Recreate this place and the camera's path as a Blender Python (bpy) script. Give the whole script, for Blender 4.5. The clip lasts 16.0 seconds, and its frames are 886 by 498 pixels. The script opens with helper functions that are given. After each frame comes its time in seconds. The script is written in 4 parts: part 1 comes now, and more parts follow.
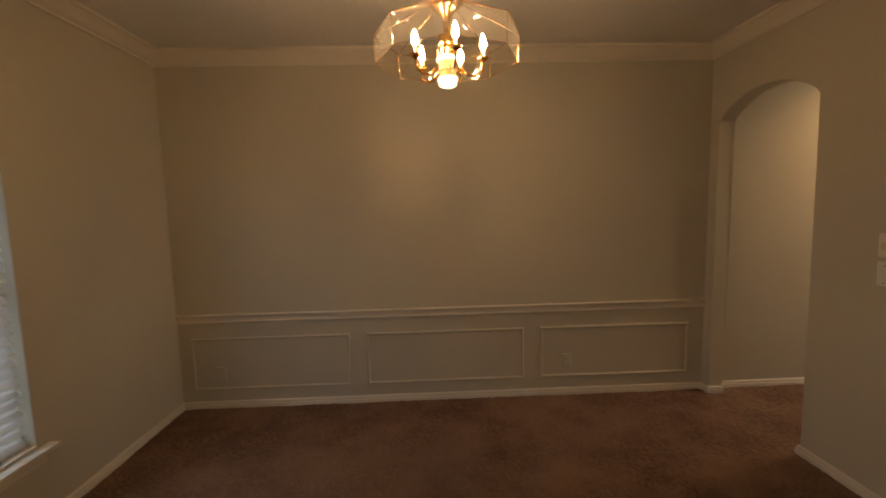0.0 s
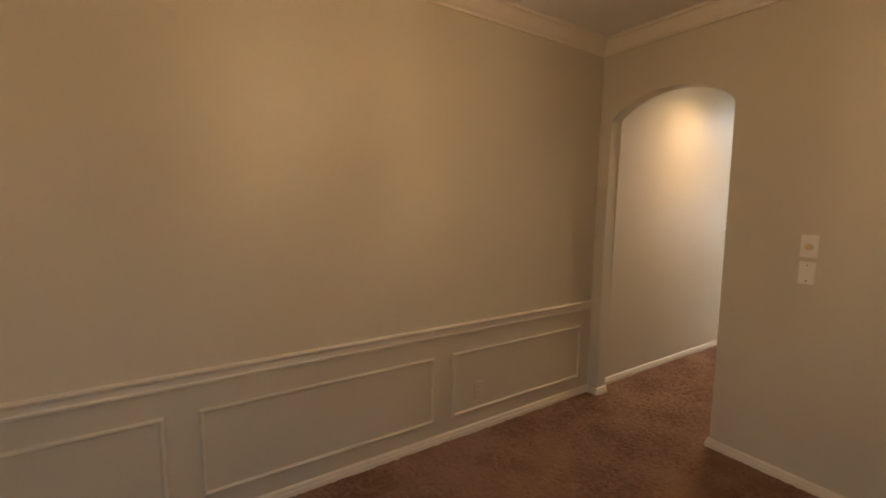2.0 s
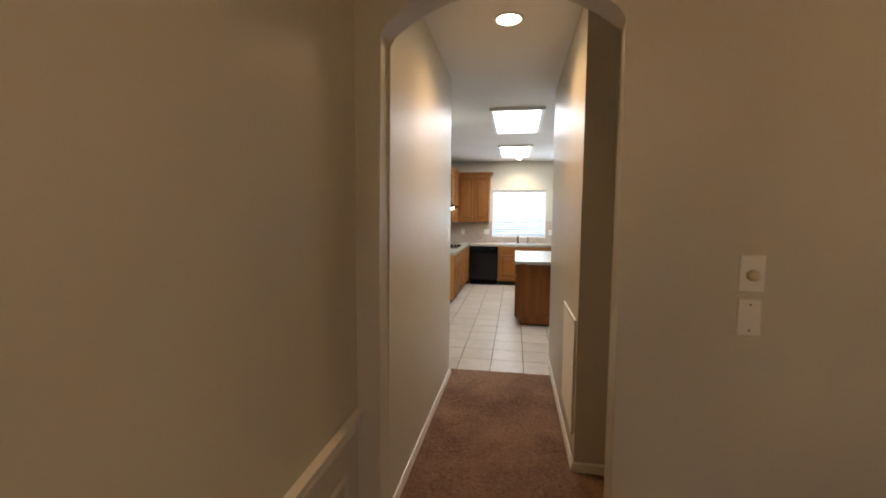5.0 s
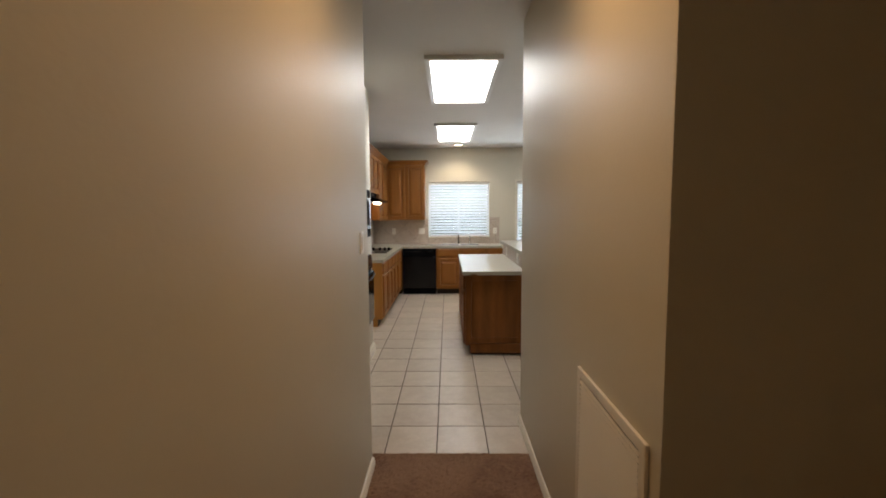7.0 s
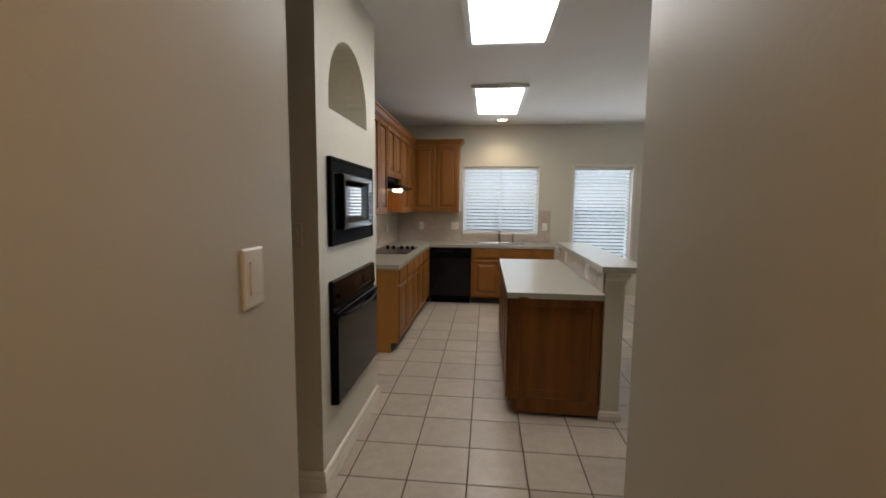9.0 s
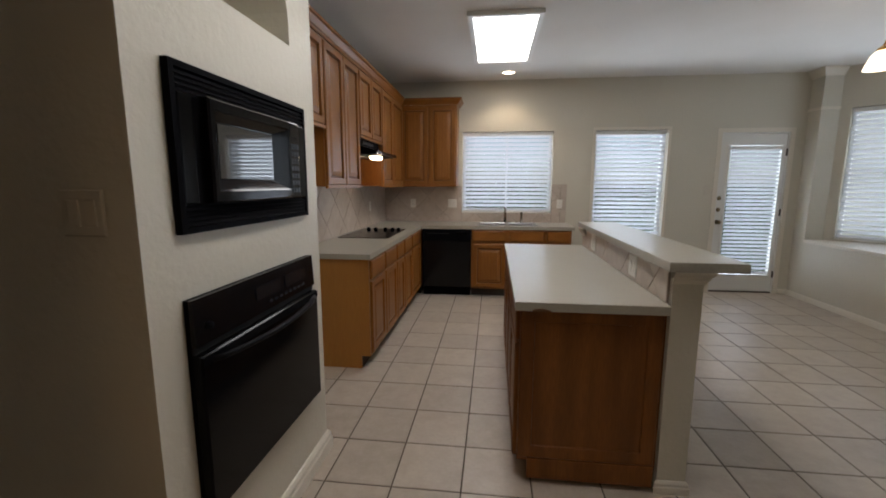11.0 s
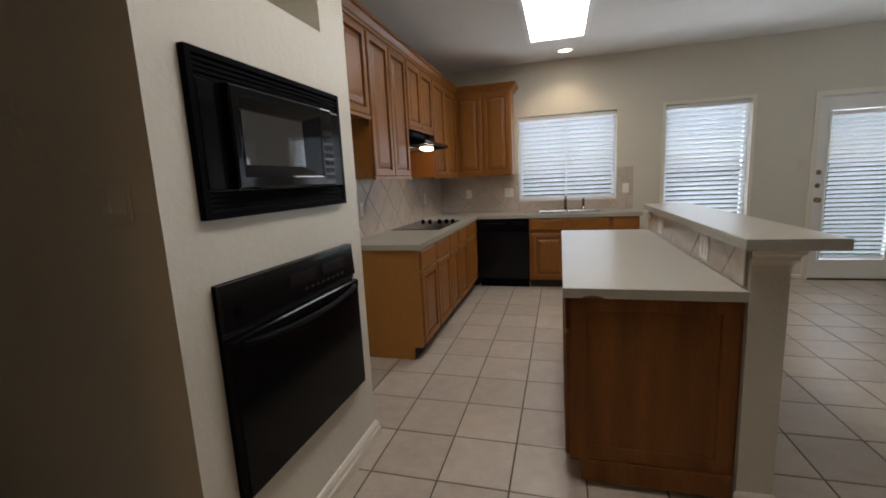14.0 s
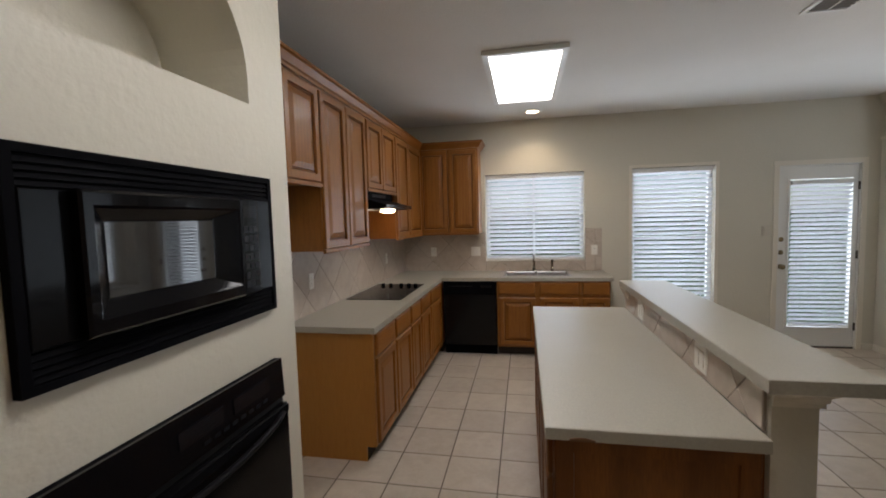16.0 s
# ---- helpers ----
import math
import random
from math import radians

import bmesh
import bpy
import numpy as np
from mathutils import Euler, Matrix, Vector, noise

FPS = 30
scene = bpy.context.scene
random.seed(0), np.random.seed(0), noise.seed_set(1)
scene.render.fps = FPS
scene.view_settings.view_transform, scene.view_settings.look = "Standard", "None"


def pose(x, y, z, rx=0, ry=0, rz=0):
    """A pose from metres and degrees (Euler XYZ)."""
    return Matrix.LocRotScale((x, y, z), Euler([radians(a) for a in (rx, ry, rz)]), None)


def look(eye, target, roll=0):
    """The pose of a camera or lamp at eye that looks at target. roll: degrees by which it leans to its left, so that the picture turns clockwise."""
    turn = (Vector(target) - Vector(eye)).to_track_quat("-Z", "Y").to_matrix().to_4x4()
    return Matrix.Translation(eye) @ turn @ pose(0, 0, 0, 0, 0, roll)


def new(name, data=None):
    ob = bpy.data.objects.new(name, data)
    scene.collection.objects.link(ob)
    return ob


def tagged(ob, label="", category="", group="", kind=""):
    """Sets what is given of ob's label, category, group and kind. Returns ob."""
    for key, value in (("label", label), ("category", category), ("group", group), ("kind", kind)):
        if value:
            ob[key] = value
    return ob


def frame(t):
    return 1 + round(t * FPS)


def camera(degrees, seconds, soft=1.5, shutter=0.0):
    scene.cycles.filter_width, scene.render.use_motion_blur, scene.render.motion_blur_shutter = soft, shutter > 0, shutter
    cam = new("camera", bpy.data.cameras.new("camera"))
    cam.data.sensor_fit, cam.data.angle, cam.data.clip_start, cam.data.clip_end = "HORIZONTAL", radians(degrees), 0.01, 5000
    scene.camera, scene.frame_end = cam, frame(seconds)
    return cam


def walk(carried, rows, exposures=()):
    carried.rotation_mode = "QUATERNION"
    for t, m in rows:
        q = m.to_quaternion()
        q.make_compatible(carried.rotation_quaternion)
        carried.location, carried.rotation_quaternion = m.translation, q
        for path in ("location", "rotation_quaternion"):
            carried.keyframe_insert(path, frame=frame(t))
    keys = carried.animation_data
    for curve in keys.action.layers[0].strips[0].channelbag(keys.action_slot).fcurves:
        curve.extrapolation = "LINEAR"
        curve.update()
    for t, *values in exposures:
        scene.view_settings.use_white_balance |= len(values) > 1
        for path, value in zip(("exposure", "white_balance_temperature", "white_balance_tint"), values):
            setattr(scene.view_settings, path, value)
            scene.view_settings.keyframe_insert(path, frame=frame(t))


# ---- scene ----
cam = camera(92.7, 16.0, soft=1.8, shutter=0.3)
PATH = [
    (0, (2.898, -2.387, 1.572), (0.909, -2.317, 1.368), -1.4),
    (0.5, (2.641, -2.477, 1.55), (0.689, -2.136, 1.277), -0.1),
    (1, (2.379, -2.677, 1.545), (0.484, -2.079, 1.316), -0.6),
    (1.5, (2.066, -2.865, 1.505), (0.282, -1.985, 1.295), -0.8),
    (2, (1.723, -2.983, 1.525), (0.062, -1.891, 1.31), 0.8),
    (2.5, (1.367, -3.022, 1.493), (-0.003, -1.578, 1.3), -0.9),
    (3, (1.074, -2.852, 1.524), (0.017, -1.166, 1.322), -0.5),
    (3.5, (0.788, -2.619, 1.526), (-0.02, -0.797, 1.36), 0.1),
    (4, (0.536, -2.336, 1.505), (-0.023, -0.424, 1.321), -0.2),
    (4.5, (0.341, -2.002, 1.506), (-0.097, -0.058, 1.336), 0.5),
    (5, (0.179, -1.647, 1.506), (-0.156, 0.319, 1.348), 0.4),
    (7.5, (0.038, 0.237, 1.484), (0.031, 2.229, 1.311), -0.4),
    (8, (0.04, 0.595, 1.489), (-0.002, 2.587, 1.308), -1.2),
    (8.5, (0.038, 0.945, 1.484), (-0.148, 2.926, 1.286), 0.2),
    (10.8, (0.058, 2.275, 1.426), (-0.161, 4.245, 1.155), 0.7),
    (11, (0.083, 2.34, 1.396), (-0.149, 4.303, 1.094), 0.1),
    (11.5, (0.137, 2.437, 1.336), (-0.194, 4.381, 1.003), -0.8),
    (12, (0.159, 2.461, 1.315), (-0.327, 4.378, 1.02), -1.8),
    (12.5, (0.168, 2.46, 1.309), (-0.371, 4.361, 0.998), -2.1),
    (13, (0.172, 2.458, 1.303), (-0.333, 4.365, 0.973), -2.3),
    (13.5, (0.173, 2.448, 1.307), (-0.349, 4.351, 0.983), -2.7),
    (14, (0.178, 2.448, 1.336), (-0.357, 4.348, 1.018), -2.8),
    (14.5, (0.202, 2.476, 1.386), (-0.359, 4.37, 1.077), -3.5),
    (15, (0.2, 2.546, 1.438), (-0.325, 4.451, 1.133), -2.5),
    (15.5, (0.15, 2.682, 1.507), (-0.277, 4.625, 1.297), -2.3),
    (16, (0.13, 2.813, 1.562), (-0.248, 4.772, 1.42), -1.6),
]
walk(cam, [(t, look(eye, target, roll)) for t, eye, target, roll in PATH],
     exposures=[(0.0, 0.85, 6500, 10), (1.0, 1.2, 6400, 10), (2.0, 1.5, 6300, 10), (4.0, 1.4, 5900, 10), (5.0, 1.08, 5850, 10),
                (7.5, 0.26, 6450, 12), (8.5, 0.02, 6350, 12), (11.0, -0.15, 6150, 15), (16.0, -0.14, 6250, 15)])

# ---- world and daylight ----
world = bpy.data.worlds.new("sky")
scene.world = world
world.use_nodes = True
wn, wl = world.node_tree.nodes, world.node_tree.links
sky = wn.new("ShaderNodeTexSky")
sky.sky_type, sky.sun_disc = "NISHITA", False
sky.sun_elevation, sky.sun_rotation = radians(50), radians(256)
wl.new(sky.outputs[0], wn["Background"].inputs[0])
wn["Background"].inputs[1].default_value = 0.12

sun = new("sun", bpy.data.lights.new("sun", "SUN"))
sun.data.energy, sun.data.angle, sun.data.color = 2.0, radians(0.5), (1, 0.95, 0.88)
sun.matrix_world = look((0, 0, 20), (10, 2.5, 7.7))


def daylight(x, y, z, w, h, turn, power):
    """An area lamp outside a window that stands in for the open sky; turn 0 shines towards -y."""
    lamp = bpy.data.lights.new("window_daylight", "AREA")
    lamp.shape, lamp.size, lamp.size_y, lamp.energy, lamp.color = "RECTANGLE", w, h, power, (0.86, 0.93, 1.0)
    ob = new("window_daylight", lamp)
    ob.matrix_world = pose(x, y, z, -90, 0, turn)
    return ob


def spot(name, x, y, z, power, colour, cone=110, radius=0.05, blend=0.6):
    lamp = bpy.data.lights.new(name, "SPOT")
    lamp.energy, lamp.color, lamp.spot_size, lamp.spot_blend, lamp.shadow_soft_size = power, colour, radians(cone), blend, radius
    ob = new(name, lamp)
    ob.location = (x, y, z)
    return ob


WARM = (1.0, 0.62, 0.30)
daylight(0.255, 8.50, 1.55, 1.2, 1.1, 0, 25)
daylight(1.83, 8.50, 1.27, 0.9, 1.65, 0, 30)
daylight(3.33, 8.50, 1.07, 0.62, 1.7, 0, 20)
daylight(4.92, 7.72, 1.5, 1.15, 1.6, -45, 32)
daylight(5.45, 6.0, 1.5, 1.6, 1.6, -90, 36)
daylight(1.60, -4.80, 1.25, 1.5, 1.7, 180, 8)
spot("hall_downlight_beam", 0.112, 1.14, 2.70, 25, (1.0, 0.57, 0.24), 155, 0.08, 1.0)
spot("sink_downlight_beam", 0.238, 7.773, 2.70, 15, (1.0, 0.78, 0.50), 125, 0.04)
hood_beam = spot("hood_lamp_beam", -1.08, 6.44, 1.640, 5, WARM, 95, 0.03)
hood_beam.matrix_world = look((-1.08, 6.44, 1.640), (-1.22, 6.80, 1.42))

# ---- materials ----


def mat(name, colour, rough=0.5, metal=0.0, bump=(), vary=(), coat=0.0, stretch=(1, 1, 1), spread=0.0, spec=0.5):
    """colour: base; vary: (colour, scale, amount) noise blended over it; bump: (scale, strength, distance) noise relief;
    spread: brightness change from piece to piece."""
    m = bpy.data.materials.new(name)
    m.use_nodes = True
    n, l = m.node_tree.nodes, m.node_tree.links
    b = n["Principled BSDF"]
    b.inputs["Base Color"].default_value = (*colour, 1)
    b.inputs["Roughness"].default_value, b.inputs["Metallic"].default_value = rough, metal
    b.inputs["Coat Weight"].default_value = coat
    b.inputs["Specular IOR Level"].default_value = spec
    co = n.new("ShaderNodeTexCoord")
    mp = n.new("ShaderNodeMapping")
    mp.inputs["Scale"].default_value = stretch
    l.new(co.outputs["Object"], mp.inputs[0])
    info = n.new("ShaderNodeObjectInfo")
    shift = n.new("ShaderNodeVectorMath")
    shift.operation = "MULTIPLY_ADD"
    l.new(info.outputs["Random"], shift.inputs[0])
    shift.inputs[1].default_value = (37, 53, 71)
    l.new(mp.outputs[0], shift.inputs[2])
    last = None
    for c2, scale, amount in vary:
        if isinstance(scale, tuple):  # growth rings: scale and waviness
            t = n.new("ShaderNodeTexWave")
            t.inputs["Scale"].default_value, t.inputs["Distortion"].default_value, t.inputs["Detail"].default_value = *scale, 2
            t.inputs["Detail Scale"].default_value = 0.6
        else:
            t = n.new("ShaderNodeTexNoise")
            t.inputs["Scale"].default_value, t.inputs["Detail"].default_value = scale, 5
        l.new(shift.outputs[0], t.inputs["Vector"])
        r = n.new("ShaderNodeMapRange")
        r.inputs[1].default_value, r.inputs[2].default_value, r.inputs[4].default_value = 0.38, 0.66, amount
        l.new(t.outputs["Fac"], r.inputs[0])
        x = n.new("ShaderNodeMix")
        x.data_type = "RGBA"
        l.new(r.outputs[0], x.inputs["Factor"])
        if last is None:
            x.inputs["A"].default_value = (*colour, 1)
        else:
            l.new(last, x.inputs["A"])
        x.inputs["B"].default_value = (*c2, 1)
        last = x.outputs["Result"]
    if spread:
        v = n.new("ShaderNodeMapRange")
        v.inputs[3].default_value, v.inputs[4].default_value = 1 - spread, 1 + spread
        l.new(info.outputs["Random"], v.inputs[0])
        h = n.new("ShaderNodeHueSaturation")
        l.new(v.outputs[0], h.inputs["Value"])
        if last is None:
            h.inputs["Color"].default_value = (*colour, 1)
        else:
            l.new(last, h.inputs["Color"])
        last = h.outputs[0]
    if last is not None:
        l.new(last, b.inputs["Base Color"])
    prev = None
    for scale, strength, dist in bump:
        t = n.new("ShaderNodeTexNoise")
        t.inputs["Scale"].default_value, t.inputs["Detail"].default_value = scale, 3
        l.new(co.outputs["Object"], t.inputs["Vector"])
        k = n.new("ShaderNodeBump")
        k.inputs["Strength"].default_value, k.inputs["Distance"].default_value = strength, dist
        l.new(t.outputs[0], k.inputs["Height"])
        if prev:
            l.new(prev, k.inputs["Normal"])
        prev = k.outputs[0]
    if prev:
        l.new(prev, b.inputs["Normal"])
    return m


def glowing(name, colour, strength, base=(0.9, 0.88, 0.82)):
    m = bpy.data.materials.new(name)
    m.use_nodes = True
    b = m.node_tree.nodes["Principled BSDF"]
    b.inputs["Base Color"].default_value = (*base, 1)
    b.inputs["Emission Color"].default_value, b.inputs["Emission Strength"].default_value = (*colour, 1), strength
    return m


def thin_glass(name, tint, rough=0.02, gain=1.0, haze=0.0):
    """A thin pane: clear, with a gloss that grows at grazing angles, and a haze that scatters light."""
    m = bpy.data.materials.new(name)
    m.use_nodes = True
    n, l = m.node_tree.nodes, m.node_tree.links
    n.remove(n["Principled BSDF"])
    t, g, x, f = (n.new("ShaderNodeBsdfTransparent"), n.new("ShaderNodeBsdfGlossy"), n.new("ShaderNodeMixShader"), n.new("ShaderNodeLayerWeight"))
    t.inputs[0].default_value, g.inputs["Roughness"].default_value = (*tint, 1), rough
    p, k = n.new("ShaderNodeMath"), n.new("ShaderNodeMath")
    p.operation, k.operation = "POWER", "MULTIPLY_ADD"
    p.inputs[1].default_value, k.inputs[1].default_value, k.inputs[2].default_value = 4.0, 0.8, 0.05 * gain
    l.new(f.outputs["Facing"], p.inputs[0])
    l.new(p.outputs[0], k.inputs[0])
    l.new(k.outputs[0], x.inputs[0])
    l.new(t.outputs[0], x.inputs[1])
    l.new(g.outputs[0], x.inputs[2])
    out = x
    if haze:
        d, out = n.new("ShaderNodeBsdfTranslucent"), n.new("ShaderNodeMixShader")
        d.inputs[0].default_value, out.inputs[0].default_value = (0.9, 0.85, 0.75, 1), haze
        l.new(x.outputs[0], out.inputs[1])
        l.new(d.outputs[0], out.inputs[2])
    l.new(out.outputs[0], n["Material Output"].inputs[0])
    return m


def slat_material():
    m = mat("blind_vinyl", (0.80, 0.81, 0.82), 0.45)
    n, l = m.node_tree.nodes, m.node_tree.links
    t, x = n.new("ShaderNodeBsdfTranslucent"), n.new("ShaderNodeMixShader")
    t.inputs[0].default_value = (0.88, 0.89, 0.92, 1)
    x.inputs[0].default_value = 0.30
    l.new(n["Principled BSDF"].outputs[0], x.inputs[1])
    l.new(t.outputs[0], x.inputs[2])
    l.new(x.outputs[0], n["Material Output"].inputs[0])
    return m


PAINT = mat("wall_paint", (0.592, 0.551, 0.445), 0.47, bump=[(55, 0.15, 0.004), (150, 0.08, 0.002)], vary=[((0.558, 0.511, 0.41), 1.3, 0.5)])
# Wall paint, creamier and rougher, with the kitchen's brightness put into its colour.
LITPAINT = mat("brightened_kitchen_paint", (0.625, 0.588, 0.487), 0.45, bump=[(42, 0.42, 0.005), (130, 0.14, 0.002)], vary=[((0.59, 0.55, 0.45), 1.3, 0.5)])
CEIL = mat("ceiling_paint", (0.76, 0.74, 0.70), 0.8, bump=[(90, 0.35, 0.006)], vary=[((0.72, 0.70, 0.655), 2, 0.5)])
TRIM = mat("trim_paint", (0.74, 0.685, 0.58), 0.32, bump=[(60, 0.05, 0.002)])
WHITE = mat("white_enamel", (0.78, 0.77, 0.73), 0.3, bump=[(60, 0.04, 0.002)])
PLATE = mat("switch_plastic", (0.80, 0.77, 0.70), 0.3)
IVORY = mat("ivory_knob", (0.70, 0.58, 0.36), 0.3)
CARPET = mat("carpet_pile", (0.235, 0.140, 0.086), 1.0, bump=[(420, 0.8, 0.006)],
             vary=[((0.33, 0.205, 0.138), 130, 0.8), ((0.11, 0.058, 0.040), 45, 0.75), ((0.16, 0.088, 0.064), 7, 0.65), ((0.31, 0.195, 0.130), 2.2, 0.75)], spec=0.1)
TILE = mat("floor_tile_glaze", (0.49, 0.42, 0.335), 0.34, bump=[(30, 0.06, 0.004), (180, 0.06, 0.002)],
           vary=[((0.42, 0.35, 0.275), 4, 0.7), ((0.56, 0.49, 0.40), 13, 0.5), ((0.37, 0.30, 0.23), 50, 0.2)], spread=0.09)
GROUT = mat("grout", (0.10, 0.075, 0.056), 0.9, bump=[(300, 0.4, 0.002)], vary=[((0.07, 0.05, 0.038), 9, 0.6)])
SPLASH = mat("splash_tile_glaze", (0.50, 0.42, 0.34), 0.35, bump=[(25, 0.08, 0.004)],
             vary=[((0.58, 0.50, 0.42), 7, 0.6), ((0.40, 0.32, 0.25), 16, 0.35)], spread=0.07)
SGROUT = mat("splash_grout", (0.30, 0.25, 0.20), 0.9)
OAK = mat("honey_oak", (0.262, 0.100, 0.0155), 0.38, bump=[(60, 0.05, 0.002)], stretch=(9, 9, 0.7), coat=0.07, spec=0.38,
          vary=[((0.22, 0.078, 0.011), 6, 0.7), ((0.18, 0.060, 0.009), (0.9, 7.0), 0.4), ((0.35, 0.148, 0.026), 16, 0.35), ((0.18, 0.060, 0.010), 45, 0.3)], spread=0.06)
OAKH = mat("honey_oak_cross", (0.262, 0.100, 0.0155), 0.38, bump=[(60, 0.05, 0.002)], stretch=(0.7, 9, 9), coat=0.07, spec=0.38,
           vary=[((0.22, 0.078, 0.011), 6, 0.7), ((0.18, 0.060, 0.009), (0.9, 7.0), 0.4), ((0.35, 0.148, 0.026), 16, 0.35), ((0.18, 0.060, 0.010), 45, 0.3)], spread=0.06)
# Cabinet oak made darker: the island's shade is put into its colour.
SHADEDOAK = mat("shaded_island_oak", (0.215, 0.073, 0.011), 0.45, bump=[(60, 0.05, 0.002)], stretch=(4.5, 4.5, 0.45), coat=0.05, spec=0.3,
              vary=[((0.125, 0.040, 0.007), 2.2, 0.8), ((0.12, 0.038, 0.007), (0.35, 11.0), 0.35), ((0.29, 0.110, 0.020), 3.1, 0.5), ((0.10, 0.032, 0.006), 38, 0.35)])
SIDEPLY = mat("cabinet_side_veneer", (0.345, 0.150, 0.029), 0.40, stretch=(6, 6, 0.5), vary=[((0.33, 0.135, 0.024), 7, 0.6), ((0.44, 0.20, 0.04), 25, 0.3)], spec=0.35)
# Groove colour: oak stain plus the shade of the recess.
GROOVE = mat("stained_shaded_oak_groove", (0.10, 0.034, 0.007), 0.6, stretch=(9, 9, 0.7), vary=[((0.15, 0.052, 0.010), 8, 0.6)], spec=0.2)
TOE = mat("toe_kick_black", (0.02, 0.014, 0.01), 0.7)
LAMINATE = mat("laminate_top", (0.385, 0.358, 0.29), 0.30, bump=[(220, 0.03, 0.001)],
               vary=[((0.44, 0.41, 0.335), 260, 0.6), ((0.31, 0.285, 0.23), 130, 0.45), ((0.36, 0.33, 0.265), 3, 0.4)])
CHIP = mat("chipped_edge_substrate", (0.20, 0.10, 0.045), 0.9, bump=[(200, 0.5, 0.003)])
BLACK = mat("black_enamel", (0.005, 0.005, 0.006), 0.15, bump=[(40, 0.02, 0.002)], spec=0.25)
BLACKM = mat("black_trim_plastic", (0.004, 0.004, 0.005), 0.55, bump=[(150, 0.05, 0.001)], spec=0.02)
BLACKG = mat("black_glass", (0.004, 0.004, 0.005), 0.07, spec=0.28)
OVENGLASS = mat("oven_door_glass", (0.004, 0.004, 0.0045), 0.12, bump=[(9, 0.03, 0.002)], spec=0.10)
DISPLAY = mat("display_glass", (0.010, 0.011, 0.014), 0.16, bump=[(55, 0.10, 0.002)], spec=0.6)
SATIN = mat("satin_black_handle", (0.008, 0.008, 0.009), 0.42, spec=0.06)
POLISHED = mat("polished_black_plastic", (0.004, 0.004, 0.005), 0.07, spec=0.16)
WINDOWG = mat("oven_window_glass", (0.022, 0.021, 0.021), 0.05, coat=1.0)
GREYMARK = mat("panel_marking", (0.010, 0.011, 0.012), 0.4, spec=0.15)
NICKEL = mat("brushed_nickel", (0.30, 0.27, 0.23), 0.25, 1.0, vary=[((0.22, 0.20, 0.17), 40, 0.5)])
OLDBRASS = mat("tarnished_brass", (0.26, 0.20, 0.11), 0.30, 0.9, vary=[((0.14, 0.11, 0.07), 60, 0.6)])
ALMOND = mat("almond_plate_plastic", (0.60, 0.555, 0.46), 0.35)
STEEL = mat("brushed_steel", (0.36, 0.36, 0.36), 0.33, 1.0, bump=[(300, 0.06, 0.001)])
CHROME = mat("chrome", (0.75, 0.75, 0.76), 0.08, 1.0)
BRASS = mat("polished_brass", (0.72, 0.46, 0.16), 0.2, 1.0, vary=[((0.60, 0.36, 0.11), 30, 0.4)])
IRON = mat("dark_hinge_metal", (0.10, 0.085, 0.065), 0.35, 0.9)
VENTDARK = mat("duct_dark", (0.01, 0.01, 0.01), 0.9)
GREYLOUVRE = mat("vent_louvre_paint", (0.22, 0.21, 0.20), 0.5)
SLAT = slat_material()
PANE = thin_glass("window_glass", (0.96, 0.98, 0.97))
CLEAR = thin_glass("bevelled_glass", (0.95, 0.93, 0.88), 0.05, 1.4, 0.022)
BULB = glowing("candle_bulb_glow", (1.0, 0.63, 0.325), 285.0)
CRYSTAL = glowing("lit_crystal_column", (1.0, 0.52, 0.13), 0.32, (0.30, 0.17, 0.05))
LOWERLENS = glowing("lit_frosted_lens", (1.0, 0.72, 0.40), 2.2)
FLUOR = glowing("fluorescent_diffuser", (1.0, 0.97, 0.91), 10.0)
CANLENS = glowing("downlight_lens", (1.0, 0.80, 0.52), 14.0)
HOODLENS = glowing("hood_lamp_lens", (1.0, 0.78, 0.5), 12.0)
ALABASTER = glowing("lit_alabaster_shade", (1.0, 0.80, 0.54), 3.2)
GRASS = mat("lawn", (0.07, 0.11, 0.03), 0.95, vary=[((0.10, 0.13, 0.045), 1, 0.6)], bump=[(40, 1, 0.03)])

# ---- mesh helpers ----


def box(bm, x0, x1, y0, y1, z0, z1):
    v = [bm.verts.new(p) for p in ((x0, y0, z0), (x1, y0, z0), (x1, y1, z0), (x0, y1, z0), (x0, y0, z1), (x1, y0, z1), (x1, y1, z1), (x0, y1, z1))]
    for f in ((3, 2, 1, 0), (4, 5, 6, 7), (0, 1, 5, 4), (1, 2, 6, 5), (2, 3, 7, 6), (3, 0, 4, 7)):
        bm.faces.new([v[i] for i in f])
    return bm


def boxes(*dims, bevel=0.0):
    bm = bmesh.new()
    for d in dims:
        box(bm, *d)
    if bevel:
        bmesh.ops.bevel(bm, geom=bm.edges[:], offset=bevel, segments=2, affect="EDGES", profile=0.6)
    return bm


def loft(bm, loops, cap_first=True, cap_last=True):
    """Skin a row of closed loops that have the same number of points."""
    rows = [[bm.verts.new(p) for p in loop] for loop in loops]
    n = len(rows[0])
    for a, b in zip(rows, rows[1:]):
        for i in range(n):
            bm.faces.new((a[i], a[(i + 1) % n], b[(i + 1) % n], b[i]))
    if cap_first:
        bm.faces.new(rows[0][::-1])
    if cap_last:
        bm.faces.new(rows[-1])
    return bm


def rect_loft(bm, w, h, steps, x0=0.0, z0=0.0):
    """Concentric rectangles on a front that faces -y: steps of (inset, y)."""
    loops = [[(x0 + i, y, z0 + i), (x0 + w - i, y, z0 + i), (x0 + w - i, y, z0 + h - i), (x0 + i, y, z0 + h - i)] for i, y in steps]
    return loft(bm, loops)


